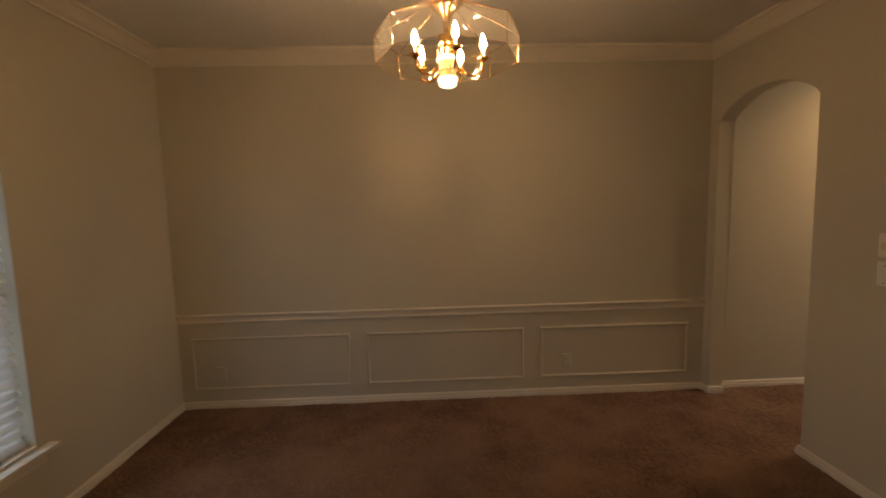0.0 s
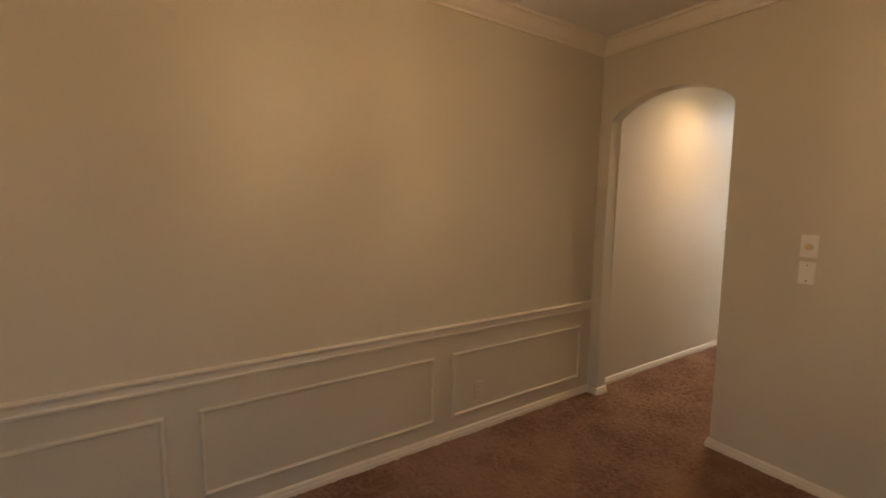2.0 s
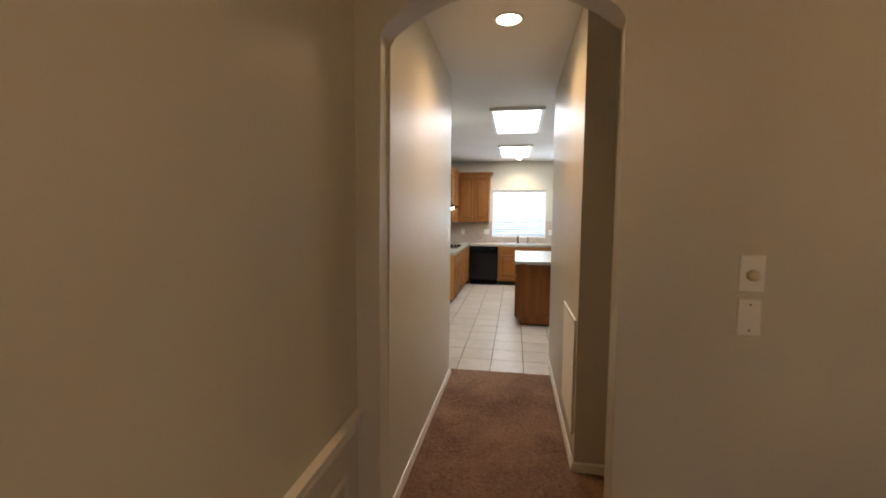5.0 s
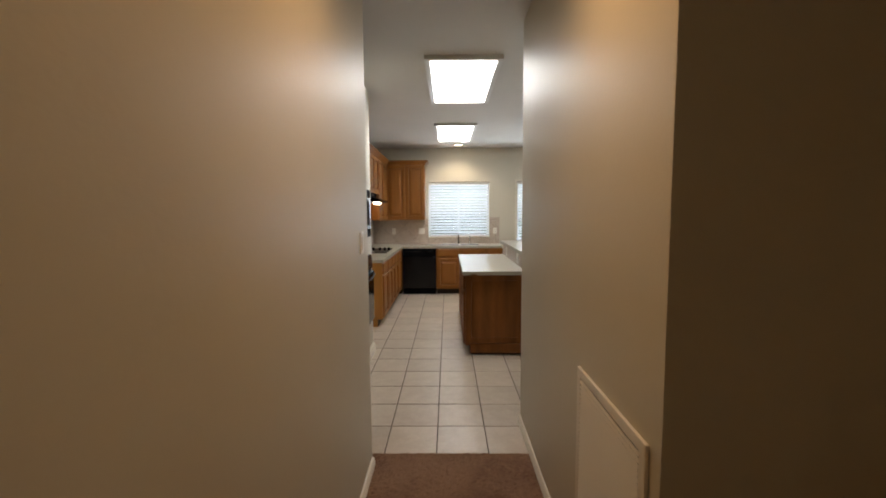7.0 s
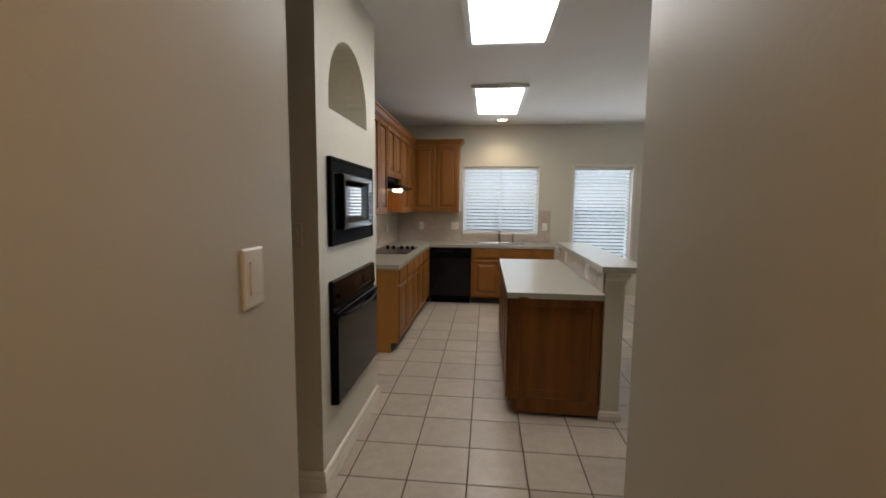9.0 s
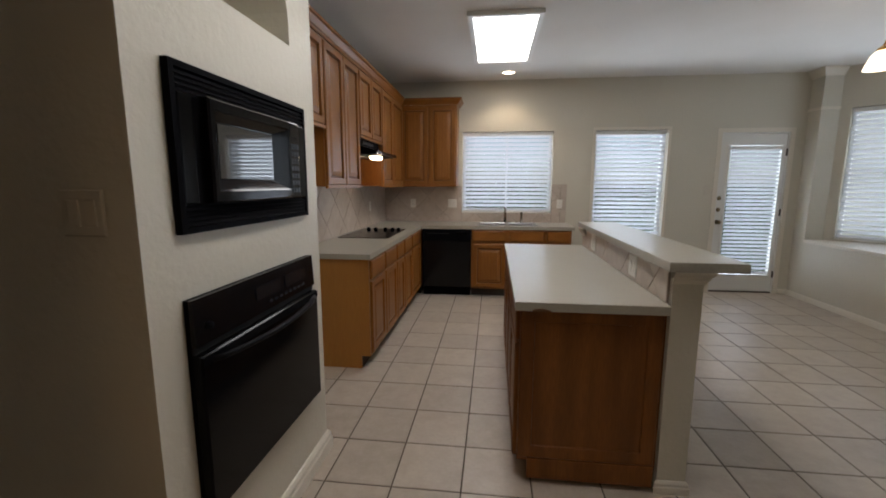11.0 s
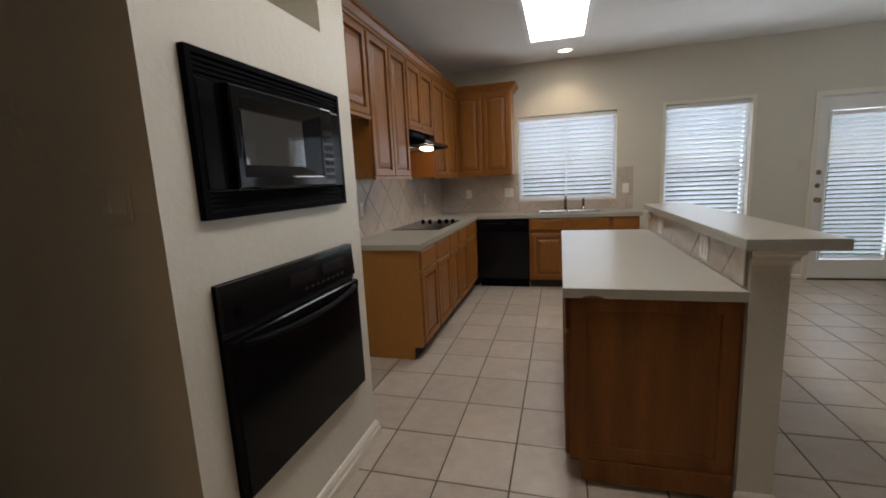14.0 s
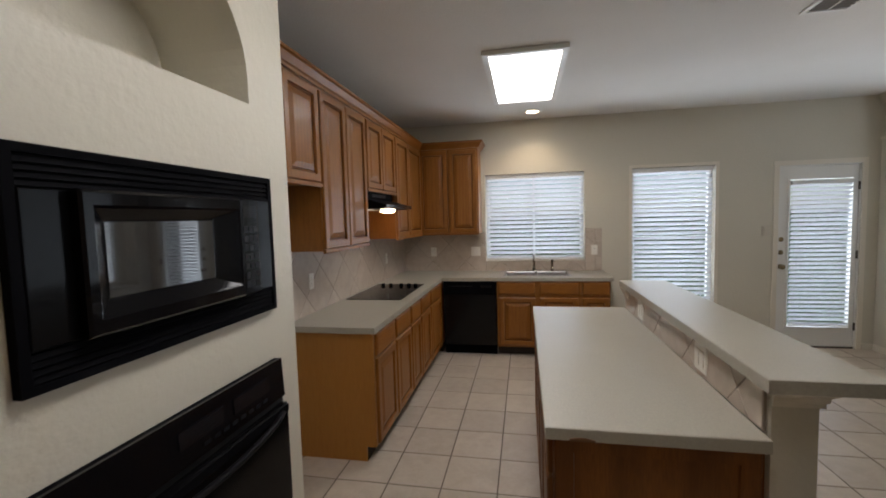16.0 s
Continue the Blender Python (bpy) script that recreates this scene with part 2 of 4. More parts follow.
def prism(bm, outline, axis, a, b):
    """Extrude an outline of (u, v) along x, y or z from a to b."""
    put = {"x": lambda u, v, k: (k, u, v), "y": lambda u, v, k: (u, k, v), "z": lambda u, v, k: (u, v, k)}[axis]
    return loft(bm, [[put(u, v, a) for u, v in outline], [put(u, v, b) for u, v in outline]])


def tube(bm, pts, r, seg=8):
    pts = [Vector(p) for p in pts]
    loops = []
    for i, p in enumerate(pts):
        d = (pts[min(i + 1, len(pts) - 1)] - pts[max(i - 1, 0)]).normalized()
        a = d.orthogonal().normalized() if i == 0 else (a - d * a.dot(d)).normalized()
        c = d.cross(a)
        rr = r[i] if isinstance(r, (list, tuple)) else r
        loops.append([p + rr * (math.cos(k * math.tau / seg) * a + math.sin(k * math.tau / seg) * c) for k in range(seg)])
    return loft(bm, loops)


def lathe(bm, profile, seg=20, at=(0, 0, 0), turn=None):
    m = Matrix.Translation(at) @ (turn or Matrix())
    return loft(bm, [[m @ Vector((r * math.cos(k * math.tau / seg), r * math.sin(k * math.tau / seg), z)) for k in range(seg)] for r, z in profile])


def make(name, bm, material, smooth=False):
    bmesh.ops.recalc_face_normals(bm, faces=bm.faces[:])
    me = bpy.data.meshes.new(name)
    bm.to_mesh(me)
    bm.free()
    me.materials.append(material)
    if smooth:
        me.shade_smooth()
    return new(name, me)


def part(name, bm, material, parent, label="", smooth=False):
    ob = make(name, bm, material, smooth)
    ob.parent = parent
    return tagged(ob, label)


def setting(name, bm, material, label, category):
    return tagged(make(name, bm, material), label, category, kind="structure")


def thing(name, m, label, category, group="", kind=""):
    ob = new(name)
    ob.matrix_world = m
    ob.empty_display_size = 0.1
    return tagged(ob, label, category, group, kind)


FACE_X = 90    # a front that faces +x
FACE_Y = 0     # a front that faces -y
FACE_NX = -90  # a front that faces -x
H = 2.74       # ceiling height

# ---- structure ----
setting("ground", boxes((-400, 400, -400, 400, -0.35, -0.30)), GRASS, "mown green lawn outside the house", "ground")


def carpet():
    """The carpet's slab, and over the walked part a pile of uneven tufts."""
    root = setting("floor_carpet", boxes((-0.53, 4.42, -4.5, 0.0, -0.30, 0.001), (-2.4, 5.29, 0.0, 2.37, -0.30, 0.001)), CARPET, "brown cut-pile carpet with footprints in the nap", "floor")
    step = 0.0145
    xs, ys = np.arange(-0.46, 3.3, step), np.arange(-4.40, 2.369, step)
    rng = np.random.default_rng(7)
    gx, gy = np.meshgrid(xs, ys, indexing="ij")
    z = 0.004 + rng.uniform(0, 0.0085, gx.shape) + 0.002 * np.sin(gx * 7 + 2 * np.sin(gy * 3)) * np.sin(gy * 5 + 1.3)
    gx, gy = gx + rng.uniform(-0.005, 0.005, gx.shape), np.minimum(gy + rng.uniform(-0.005, 0.005, gy.shape), 2.369)
    n, k = gx.shape
    idx = np.arange(n * k).reshape(n, k)
    faces = np.stack([idx[:-1, :-1], idx[1:, :-1], idx[1:, 1:], idx[:-1, 1:]], -1).reshape(-1, 4)
    me = bpy.data.meshes.new("pile")
    me.from_pydata(np.stack([gx, gy, z], -1).reshape(-1, 3).tolist(), [], faces.tolist())
    me.materials.append(CARPET)
    ob = new("pile", me)
    ob.parent = root
    tagged(ob, kind="stuff")


carpet()
setting("ceiling", boxes((-2.6, 5.6, -4.6, 8.3, H, H + 0.12)), CEIL, "off-white textured ceiling", "ceiling")

setting("wall_dining", boxes((-0.53, -0.405, -4.5, -0.03, 0, H)), PAINT, "beige painted dining room wall with wainscot", "wall")
setting("wall_hall_left", boxes((-0.53, -0.413, -0.03, 2.23, 0, H), (-2.4, -0.53, 0.0, 0.12, 0, H)), PAINT, "beige painted hallway wall with light switch", "wall")
setting("wall_hall_right", boxes((0.545, 0.67, 0.835, 2.76, 0, H), (0.67, 5.3, 0.835, 0.955, 0, H)), PAINT, "beige painted hallway wall with return grille", "wall")
setting("wall_foyer", boxes((4.3, 4.42, -4.5, 0.955, 0, H)), PAINT, "plain beige painted foyer wall", "wall")
setting("wall_passage", boxes((-2.52, -2.4, 0.0, 3.4, 0, H)), PAINT, "plain beige painted passage wall", "wall")
setting("wall_kitchen_left", boxes((-1.55, -1.43, 4.335, 8.16, 0, H)), LITPAINT, "beige painted kitchen wall behind cabinets", "wall")


def holed_wall(name, a0, a1, holes, y0, y1, label, paint):
    """A wall along x from a0 to a1 with openings (x0, x1, z0, z1)."""
    bm, x = bmesh.new(), a0
    for x0, x1, z0, z1 in holes:
        box(bm, x, x0, y0, y1, 0, H)
        if z0 > 0:
            box(bm, x0, x1, y0, y1, 0, z0)
        box(bm, x0, x1, y0, y1, z1, H)
        x = x1
    box(bm, x, a1, y0, y1, 0, H)
    return setting(name, bm, paint, label, "wall")


holed_wall("wall_far", -1.55, 5.2, [(-0.345, 0.852, 1.012, 2.09), (1.385, 2.275, 0.45, 2.09), (2.915, 3.705, 0, 2.045)], 8.16, 8.30, "cream painted kitchen wall with windows and door", LITPAINT)
holed_wall("wall_dining_window", -0.53, 4.42, [(0.83, 2.33, 0.42, 2.10)], -4.50, -4.364, "beige painted dining wall with a window", PAINT)

# arch between dining room and hall
XL, XR, SPRING, APEX = -0.318, 0.530, 2.155, 2.318
cx, hw, rise = (XL + XR) / 2, (XR - XL) / 2, APEX - SPRING
RAD = (hw * hw + rise * rise) / (2 * rise)
half = math.asin(hw / RAD)
arc = [(cx + RAD * math.sin(half - 2 * half * k / 20), APEX - RAD + RAD * math.cos(half - 2 * half * k / 20)) for k in range(21)]
bm = prism(bmesh.new(), [(-0.53, 0), (-0.53, H), (1.685, H), (1.685, 0), (XR, 0)] + arc + [(XL, 0)], "y", -0.15, -0.03)
rim = [e for e in bm.edges if len(e.link_faces) == 2 and abs(e.verts[0].co.y - e.verts[1].co.y) < 1e-4
       and all(XL - 0.001 <= v.co.x <= XR + 0.001 and v.co.z < APEX + 0.01 for v in e.verts)]
bmesh.ops.bevel(bm, geom=rim, offset=0.012, segments=3, affect="EDGES", profile=0.5)
setting("wall_arch", bm, PAINT, "beige painted wall with a segmental arch opening", "wall")

# block that carries the wall ovens, with an arched niche above
NY0, NY1, NZ = 3.434, 4.123, 1.966
nr = (NY1 - NY0) / 2
nich = [((NY0 + NY1) / 2 - nr * math.cos(math.pi * k / 22), NZ + 0.08 + nr * math.sin(math.pi * k / 22)) for k in range(23)]
bm = boxes((-1.43, -0.775, 3.27, 4.335, 0, NZ), (-1.43, -1.10, 3.27, 4.335, NZ, H), (-2.4, -1.43, 3.27, 3.40, 0, H))
prism(bm, [(3.27, NZ), (NY0, NZ)] + nich + [(NY1, NZ), (4.335, NZ), (4.335, H), (3.27, H)], "x", -1.10, -0.775)
setting("wall_oven_block", bm, LITPAINT, "cream painted block with an arched display niche", "wall")

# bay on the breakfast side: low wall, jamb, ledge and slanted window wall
setting("wall_bay_low", boxes((3.87, 4.02, 2.90, 7.95, 0, 0.70)), LITPAINT, "cream painted low wall under a window ledge", "wall")
setting("wall_bay_pier", boxes((3.87, 4.07, 7.95, 8.16, 0, H)), LITPAINT, "cream painted pier beside the bay window", "wall")


def slanted(name, p, q, holes, label):
    """An upright wall from p to q with openings (s0, s1, z0, z1) along it."""
    d = Vector((q[0] - p[0], q[1] - p[1], 0))
    m = Matrix.Translation((p[0], p[1], 0)) @ Matrix.Rotation(math.atan2(d.y, d.x), 4, "Z")
    bm, s = bmesh.new(), 0.0
    for s0, s1, z0, z1 in holes:
        box(bm, s, s0, 0, 0.14, 0, H)
        box(bm, s0, s1, 0, 0.14, 0, z0)
        box(bm, s0, s1, 0, 0.14, z1, H)
        s = s1
    box(bm, s, d.length, 0, 0.14, 0, H)
    bm.transform(m)
    setting(name, bm, LITPAINT, label, "wall")
    return m


BAY = slanted("wall_bay_slant", (4.07, 7.95), (5.15, 6.87), [(0.10, 1.38, 0.745, 2.275)], "cream painted slanted bay wall with a window")
SIDE = slanted("wall_bay_side", (5.15, 6.87), (5.15, 0.955), [(0.20, 1.90, 0.76, 2.27)], "cream painted bay wall with a window")
setting("window_ledge", boxes((3.85, 5.14, 2.90, 7.94, 0.705, 0.738), bevel=0.006), TRIM, "cream painted window seat ledge", "window sill")
setting("pier_moulding", boxes((3.85, 4.065, 7.93, 7.948, 2.27, 2.30), (3.853, 3.868, 7.93, 8.155, 2.27, 2.30)), TRIM, "thin cream moulding round a pier", "moulding")

# ---- mouldings ----
BASE = [(0, 0), (0.015, 0), (0.015, 0.034), (0.011, 0.040), (0.011, 0.052), (0.005, 0.062), (0, 0.064)]
CROWN = [(0, -0.105), (0.012, -0.105), (0.014, -0.09), (0.03, -0.075), (0.06, -0.035), (0.072, -0.022), (0.085, -0.018), (0.085, 0), (0, 0)]
RAIL = [(0, 0), (0.012, 0), (0.014, 0.012), (0.010, 0.018), (0.012, 0.045), (0.028, 0.055), (0.030, 0.066), (0, 0.07)]


def run(name, profile, p, q, z, label, category="moulding", m0=0.0, m1=0.0, material=None):
    """A moulding from p to q, proud of a wall on the left of that way; m0, m1: how far its ends reach out per metre of depth."""
    d = Vector((q[0] - p[0], q[1] - p[1], 0))
    ln = d.length
    d.normalize()
    side = Vector((-d.y, d.x, 0))
    a = [Vector((p[0], p[1], z)) + side * (u + 0.001) - d * (m0 * u) + Vector((0, 0, v)) for u, v in profile]
    b = [Vector((p[0], p[1], z)) + d * (ln + m1 * u) + side * (u + 0.001) + Vector((0, 0, v)) for u, v in profile]
    return setting(name, loft(bmesh.new(), [a, b]), material or TRIM, label, category)


WB = "cream painted stepped baseboard"
run("baseboard_dining", BASE, (-0.405, -0.15), (-0.405, -4.364), 0, WB, "baseboard", -1, -1)
run("baseboard_dining_window", BASE, (-0.405, -4.364), (4.3, -4.364), 0, WB, "baseboard", -1, -1)
run("baseboard_arch_left", BASE, (XL, -0.15), (-0.405, -0.15), 0, WB, "baseboard", 1, -1)
run("baseboard_jamb_left", BASE, (XL, -0.03), (XL, -0.15), 0, WB, "baseboard", 0, 1)
run("baseboard_arch_right", BASE, (1.685, -0.15), (XR, -0.15), 0, WB, "baseboard", 1, 1)
run("baseboard_jamb_right", BASE, (XR, -0.15), (XR, -0.03), 0, WB, "baseboard", 1, 0)
run("baseboard_hall_left", BASE, (-0.413, 2.23), (-0.413, -0.03), 0, WB, "baseboard", 1, 0)
run("baseboard_hall_right", BASE, (0.545, 0.835), (0.545, 2.76), 0, WB, "baseboard", 1, 1)
run("baseboard_foyer", BASE, (4.3, 0.835), (0.545, 0.835), 0, WB, "baseboard", 0, 1)
BIG = [(u * 1.5, v * 1.6) for u, v in BASE]
run("baseboard_oven", BIG, (-0.775, 4.335), (-0.775, 3.27), 0, WB, "baseboard", 1, 1)
run("baseboard_oven_end", BIG, (-1.43, 4.335), (-0.775, 4.335), 0, WB, "baseboard", 0, 1)
run("baseboard_oven_near", BIG, (-0.775, 3.27), (-2.4, 3.27), 0, WB, "baseboard", 1, 0)
run("baseboard_bay", BASE, (3.87, 2.90), (3.87, 8.16), 0, WB, "baseboard", 0, -1)
run("baseboard_far_right", BASE, (3.87, 8.16), (3.76, 8.16), 0, WB, "baseboard", -1, 0)
run("baseboard_far_middle", BASE, (2.865, 8.16), (1.06, 8.16), 0, WB, "baseboard")
CR = "cream painted crown moulding"
run("crown_dining", CROWN, (-0.405, -0.15), (-0.405, -4.364), H, CR, "crown moulding", -1, -1)
run("crown_dining_window", CROWN, (-0.405, -4.364), (4.3, -4.364), H, CR, "crown moulding", -1, -1)
run("crown_arch", CROWN, (1.685, -0.15), (-0.405, -0.15), H, CR, "crown moulding", 0, -1)
CAP = [(u * 0.7, v * 0.9) for u, v in CROWN]
run("pier_cap_front", CAP, (4.07, 7.95), (3.87, 7.95), H, "cream painted cap moulding of the pier", "moulding", 0, 1)
run("pier_cap_side", CAP, (3.87, 7.95), (3.87, 8.16), H, "cream painted cap moulding of the pier", "moulding", 1, 0)
run("chair_rail", RAIL, (-0.405, -0.15), (-0.405, -4.364), 0.70, "cream painted chair rail moulding", "chair rail")


def panel_frame(y0, y1):
    """A picture-frame moulding on the wainscot, mitred."""
    root = thing("wainscot_panel", pose(-0.404, y0, 0, 0, 0, FACE_X), "cream painted picture-frame moulding on the wainscot", "moulding", "wainscot panels", "structure")
    w, z0, z1, s = y1 - y0, 0.155, 0.580, 0.022
    prof = [(0, 0), (0.004, -0.010), (0.012, -0.013), (0.018, -0.008), (s, 0)]
    for name, run_pts in (("bottom_strip", lambda i: ((i, z0 + i), (w - i, z0 + i))), ("top_strip", lambda i: ((i, z1 - i), (w - i, z1 - i))),
                          ("side_strip", lambda i: ((i, z0 + i), (i, z1 - i))), ("side_strip", lambda i: ((w - i, z0 + i), (w - i, z1 - i)))):
        a = [(run_pts(i)[0][0], d, run_pts(i)[0][1]) for i, d in prof]
        b = [(run_pts(i)[1][0], d, run_pts(i)[1][1]) for i, d in prof]
        part(name, loft(bmesh.new(), [a, b]), PAINT, root)


panel_frame(-1.50, -0.275)
panel_frame(-2.90, -1.635)
panel_frame(-4.27, -3.03)

# ---- windows, blinds and the garden door ----


def blind(m, w, z0, z1, label, group="", pitch=0.0540, tilt=-46, depth=0.054, wand=0.0):
    """A slatted blind hung in the local xz plane, y out of the room; w wide, from z0 to z1."""
    root = thing("window_blind", m, label, "window blind", group)
    part("head_rail", boxes((0.004, w - 0.004, 0.0, 0.045, z1 - 0.05, z1 - 0.004), bevel=0.004), WHITE, root)
    part("bottom_rail", boxes((0.006, w - 0.006, 0.008, 0.036, z0 + 0.004, z0 + 0.022), bevel=0.004), WHITE, root)
    c, s = math.cos(radians(tilt)) * depth / 2, math.sin(radians(tilt)) * depth / 2
    bm = bmesh.new()
    prof = [(0.022 + c, s), (0.022 + 0.0005, 0.0002), (0.022 - c, -s), (0.022 - 0.0025, 0.0022)]
    loft(bm, [[(x, y, z) for y, z in prof] for x in (0.008, w - 0.008)])
    bmesh.ops.recalc_face_normals(bm, faces=bm.faces[:])
    me = bpy.data.meshes.new("slat")
    bm.to_mesh(me)
    bm.free()
    me.materials.append(SLAT)
    n = int((z1 - z0 - 0.085) / pitch)
    for k in range(n + 1):
        ob = new("slat", me)
        ob.parent = root
        ob.matrix_basis = pose(0, 0.001 * math.sin(k * 1.7), z0 + 0.035 + k * (z1 - z0 - 0.09) / n, random.uniform(-0.25, 0.25), random.uniform(-0.03, 0.03), 0)
    for x in (0.14 * w, 0.86 * w):
        part("ladder_cord", tube(bmesh.new(), [(x, -0.002, z0 + 0.02), (x, -0.002, z1 - 0.02)], 0.0007, 5), SLAT, root)
    if wand:
        part("tilt_wand", tube(bmesh.new(), [(0.07 * w, -0.012, z1 - 0.04), (0.07 * w + 0.004, -0.014, z1 - wand)], 0.0028, 6), SLAT, root)
    return root


def window(name, m, w, z0, z1, label, casing=0.0, deep=0.14, slider=False):
    """A window whose opening is w wide from z0 to z1; local y runs out of the room from the wall's face."""
    root = thing(name, m, label, "window", kind="structure")
    f = 0.045
    zm = (z0 + z1) / 2
    part("window_frame", boxes((0.001, f, deep - 0.06, deep - 0.012, z0 + 0.001, z1 - 0.001), (w - f, w - 0.001, deep - 0.06, deep - 0.012, z0 + 0.001, z1 - 0.001),
                               (f, w - f, deep - 0.06, deep - 0.012, z0 + 0.001, z0 + f), (f, w - f, deep - 0.06, deep - 0.012, z1 - f, z1 - 0.001)), WHITE, root)
    if slider:
        part("meeting_stile", boxes((w / 2 - 0.013, w / 2 + 0.013, deep - 0.058, deep - 0.016, z0 + f, z1 - f)), WHITE, root)
        panes = ((f, w / 2 - 0.013, z0 + f, z1 - f), (w / 2 + 0.013, w - f, z0 + f, z1 - f))
    else:
        part("meeting_rail", boxes((f, w - f, deep - 0.058, deep - 0.016, zm - 0.014, zm + 0.014)), WHITE, root)
        panes = ((f, w - f, z0 + f, zm - 0.014), (f, w - f, zm + 0.014, z1 - f))
    for x0, x1, a, b in panes:
        p = part("pane", boxes((x0, x1, deep - 0.04, deep - 0.036, a, b)), PANE, root)
        p.visible_shadow = False
    if casing:
        c = casing
        part("casing", boxes((-c, 0, -0.012, -0.001, z0 - c, z1 + c), (w, w + c, -0.012, -0.001, z0 - c, z1 + c), (0, w, -0.012, -0.001, z1, z1 + c), (0, w, -0.012, -0.001, z0 - c, z0)), TRIM, root)
    part("window_sill", boxes((0.001, w - 0.001, -0.006, deep - 0.062, z0 + 0.001, z0 + 0.012)), TRIM, root)
    return root


def wall_pose(x, y):
    return pose(x, y, 0)


window("window_1", wall_pose(-0.345, 8.16), 1.197, 1.012, 2.09, "white-framed kitchen window above the sink", slider=True)
blind(wall_pose(-0.340, 8.185), 1.187, 1.026, 2.086, "white slatted blind lowered over the sink window", "kitchen blinds", wand=0.78)
window("window_2", wall_pose(1.385, 8.16), 0.89, 0.45, 2.09, "tall white-framed breakfast room window", 0.035)
blind(wall_pose(1.390, 8.185), 0.88, 0.465, 2.086, "tall white slatted blind, fully lowered", "kitchen blinds")
window("window_3", BAY @ pose(0.10, 0, 0), 1.28, 0.745, 2.275, "white-framed slanted bay window")
blind(BAY @ pose(0.105, 0.025, 0), 1.27, 0.76, 2.271, "white slatted blind lowered in the bay window", "kitchen blinds", tilt=-46)
window("window_4", SIDE @ pose(0.20, 0, 0), 1.70, 0.76, 2.27, "wide white-framed bay window")
blind(SIDE @ pose(0.205, 0.025, 0), 1.69, 0.775, 2.266, "wide white slatted blind lowered in the bay", "kitchen blinds", tilt=-46)
WS = pose(2.33, -4.364, 0, 0, 0, 180)
window("window_5", WS, 1.50, 0.42, 2.10, "white-framed dining room window")
blind(WS @ pose(0.005, 0.025, 0), 1.49, 0.44, 2.096, "white slatted blind lowered over the dining window", pitch=0.05, tilt=48, depth=0.060)
setting("dining_window_sill", boxes((0.76, 2.40, -4.363, -4.30, 0.392, 0.417), (0.80, 2.36, -4.363, -4.345, 0.33, 0.39), bevel=0.004), TRIM, "cream painted wooden window stool with apron", "window sill")


def garden_door(x0, x1, y, z1):
    w = x1 - x0
    fr = thing("door_1", pose(x0, y, 0), "closed white glazed garden door with painted casing", "door", kind="structure")
    c = 0.05
    part("casing", boxes((-c, -0.001, -0.014, -0.001, 0, z1 + c), (w + 0.001, w + c, -0.014, -0.001, 0, z1 + c), (-0.001, w + 0.001, -0.014, -0.001, z1, z1 + c)), TRIM, fr)
    part("jamb", boxes((0.001, 0.014, 0, 0.13, 0.001, z1 - 0.001), (w - 0.014, w - 0.001, 0, 0.13, 0.001, z1 - 0.001), (0.014, w - 0.014, 0, 0.13, z1 - 0.014, z1 - 0.001)), WHITE, fr)
    part("threshold", boxes((0.014, w - 0.014, 0.005, 0.13, -0.002, 0.018)), IRON, fr)
    gx0, gx1, gz0, gz1 = 3.033 - x0, 3.630 - x0, 0.24, 1.885
    a, b, t, zt = 0.018, w - 0.018, 0.045, z1 - 0.018
    leaf = part("door_leaf", boxes((a, gx0, 0.012, 0.012 + t, 0.022, zt), (gx1, b, 0.012, 0.012 + t, 0.022, zt), (gx0, gx1, 0.012, 0.012 + t, 0.022, gz0), (gx0, gx1, 0.012, 0.012 + t, gz1, zt)), WHITE, fr)
    bead = 0.022
    part("glazing_bead", boxes((gx0 - bead, gx0, 0.002, 0.012, gz0 - bead, gz1 + bead), (gx1, gx1 + bead, 0.002, 0.012, gz0 - bead, gz1 + bead),
                               (gx0, gx1, 0.002, 0.012, gz0 - bead, gz0), (gx0, gx1, 0.002, 0.012, gz1, gz1 + bead)), WHITE, leaf)
    p = part("pane", boxes((gx0, gx1, 0.045, 0.05, gz0, gz1)), PANE, leaf)
    p.visible_shadow = False
    for z, big in ((1.227, 0), (1.08, 0), (0.922, 1)):
        prof = [(0.028, 0), (0.028, 0.006), (0.012, 0.010), (0.011, 0.03), (0.026, 0.042), (0.029, 0.055), (0.018, 0.068)] if big else [(0.026, 0), (0.026, 0.010), (0.018, 0.016), (0.008, 0.018)]
        part("door_knob" if big else "deadbolt", lathe(bmesh.new(), prof, 16, (2.956 - x0, 0.012, z), Matrix.Rotation(radians(90), 4, "X")), OLDBRASS, leaf, "tarnished brass door knob" if big else "tarnished brass deadbolt", True)
    for z in (0.25, 1.05, 1.80):
        part("hinge", boxes((w - 0.024, w - 0.010, -0.006, 0.012, z - 0.045, z + 0.045), bevel=0.003), IRON, leaf, "dark metal hinge")
    blind(pose(3.033, y - 0.024, 0), 0.597, 0.245, 1.88, "white slatted blind fixed over the garden door glass", "kitchen blinds", 0.048, -46, 0.048)


garden_door(2.915, 3.705, 8.165, 2.045)

# ---- cabinets ----
DOOR = [(0, 0), (0, -0.014), (0.006, -0.020), (0.048, -0.020), (0.050, -0.003), (0.064, -0.003), (0.068, -0.009), (0.100, -0.018)]
DRAWER = [(0, 0), (0, -0.013), (0.004, -0.017), (0.014, -0.020)]


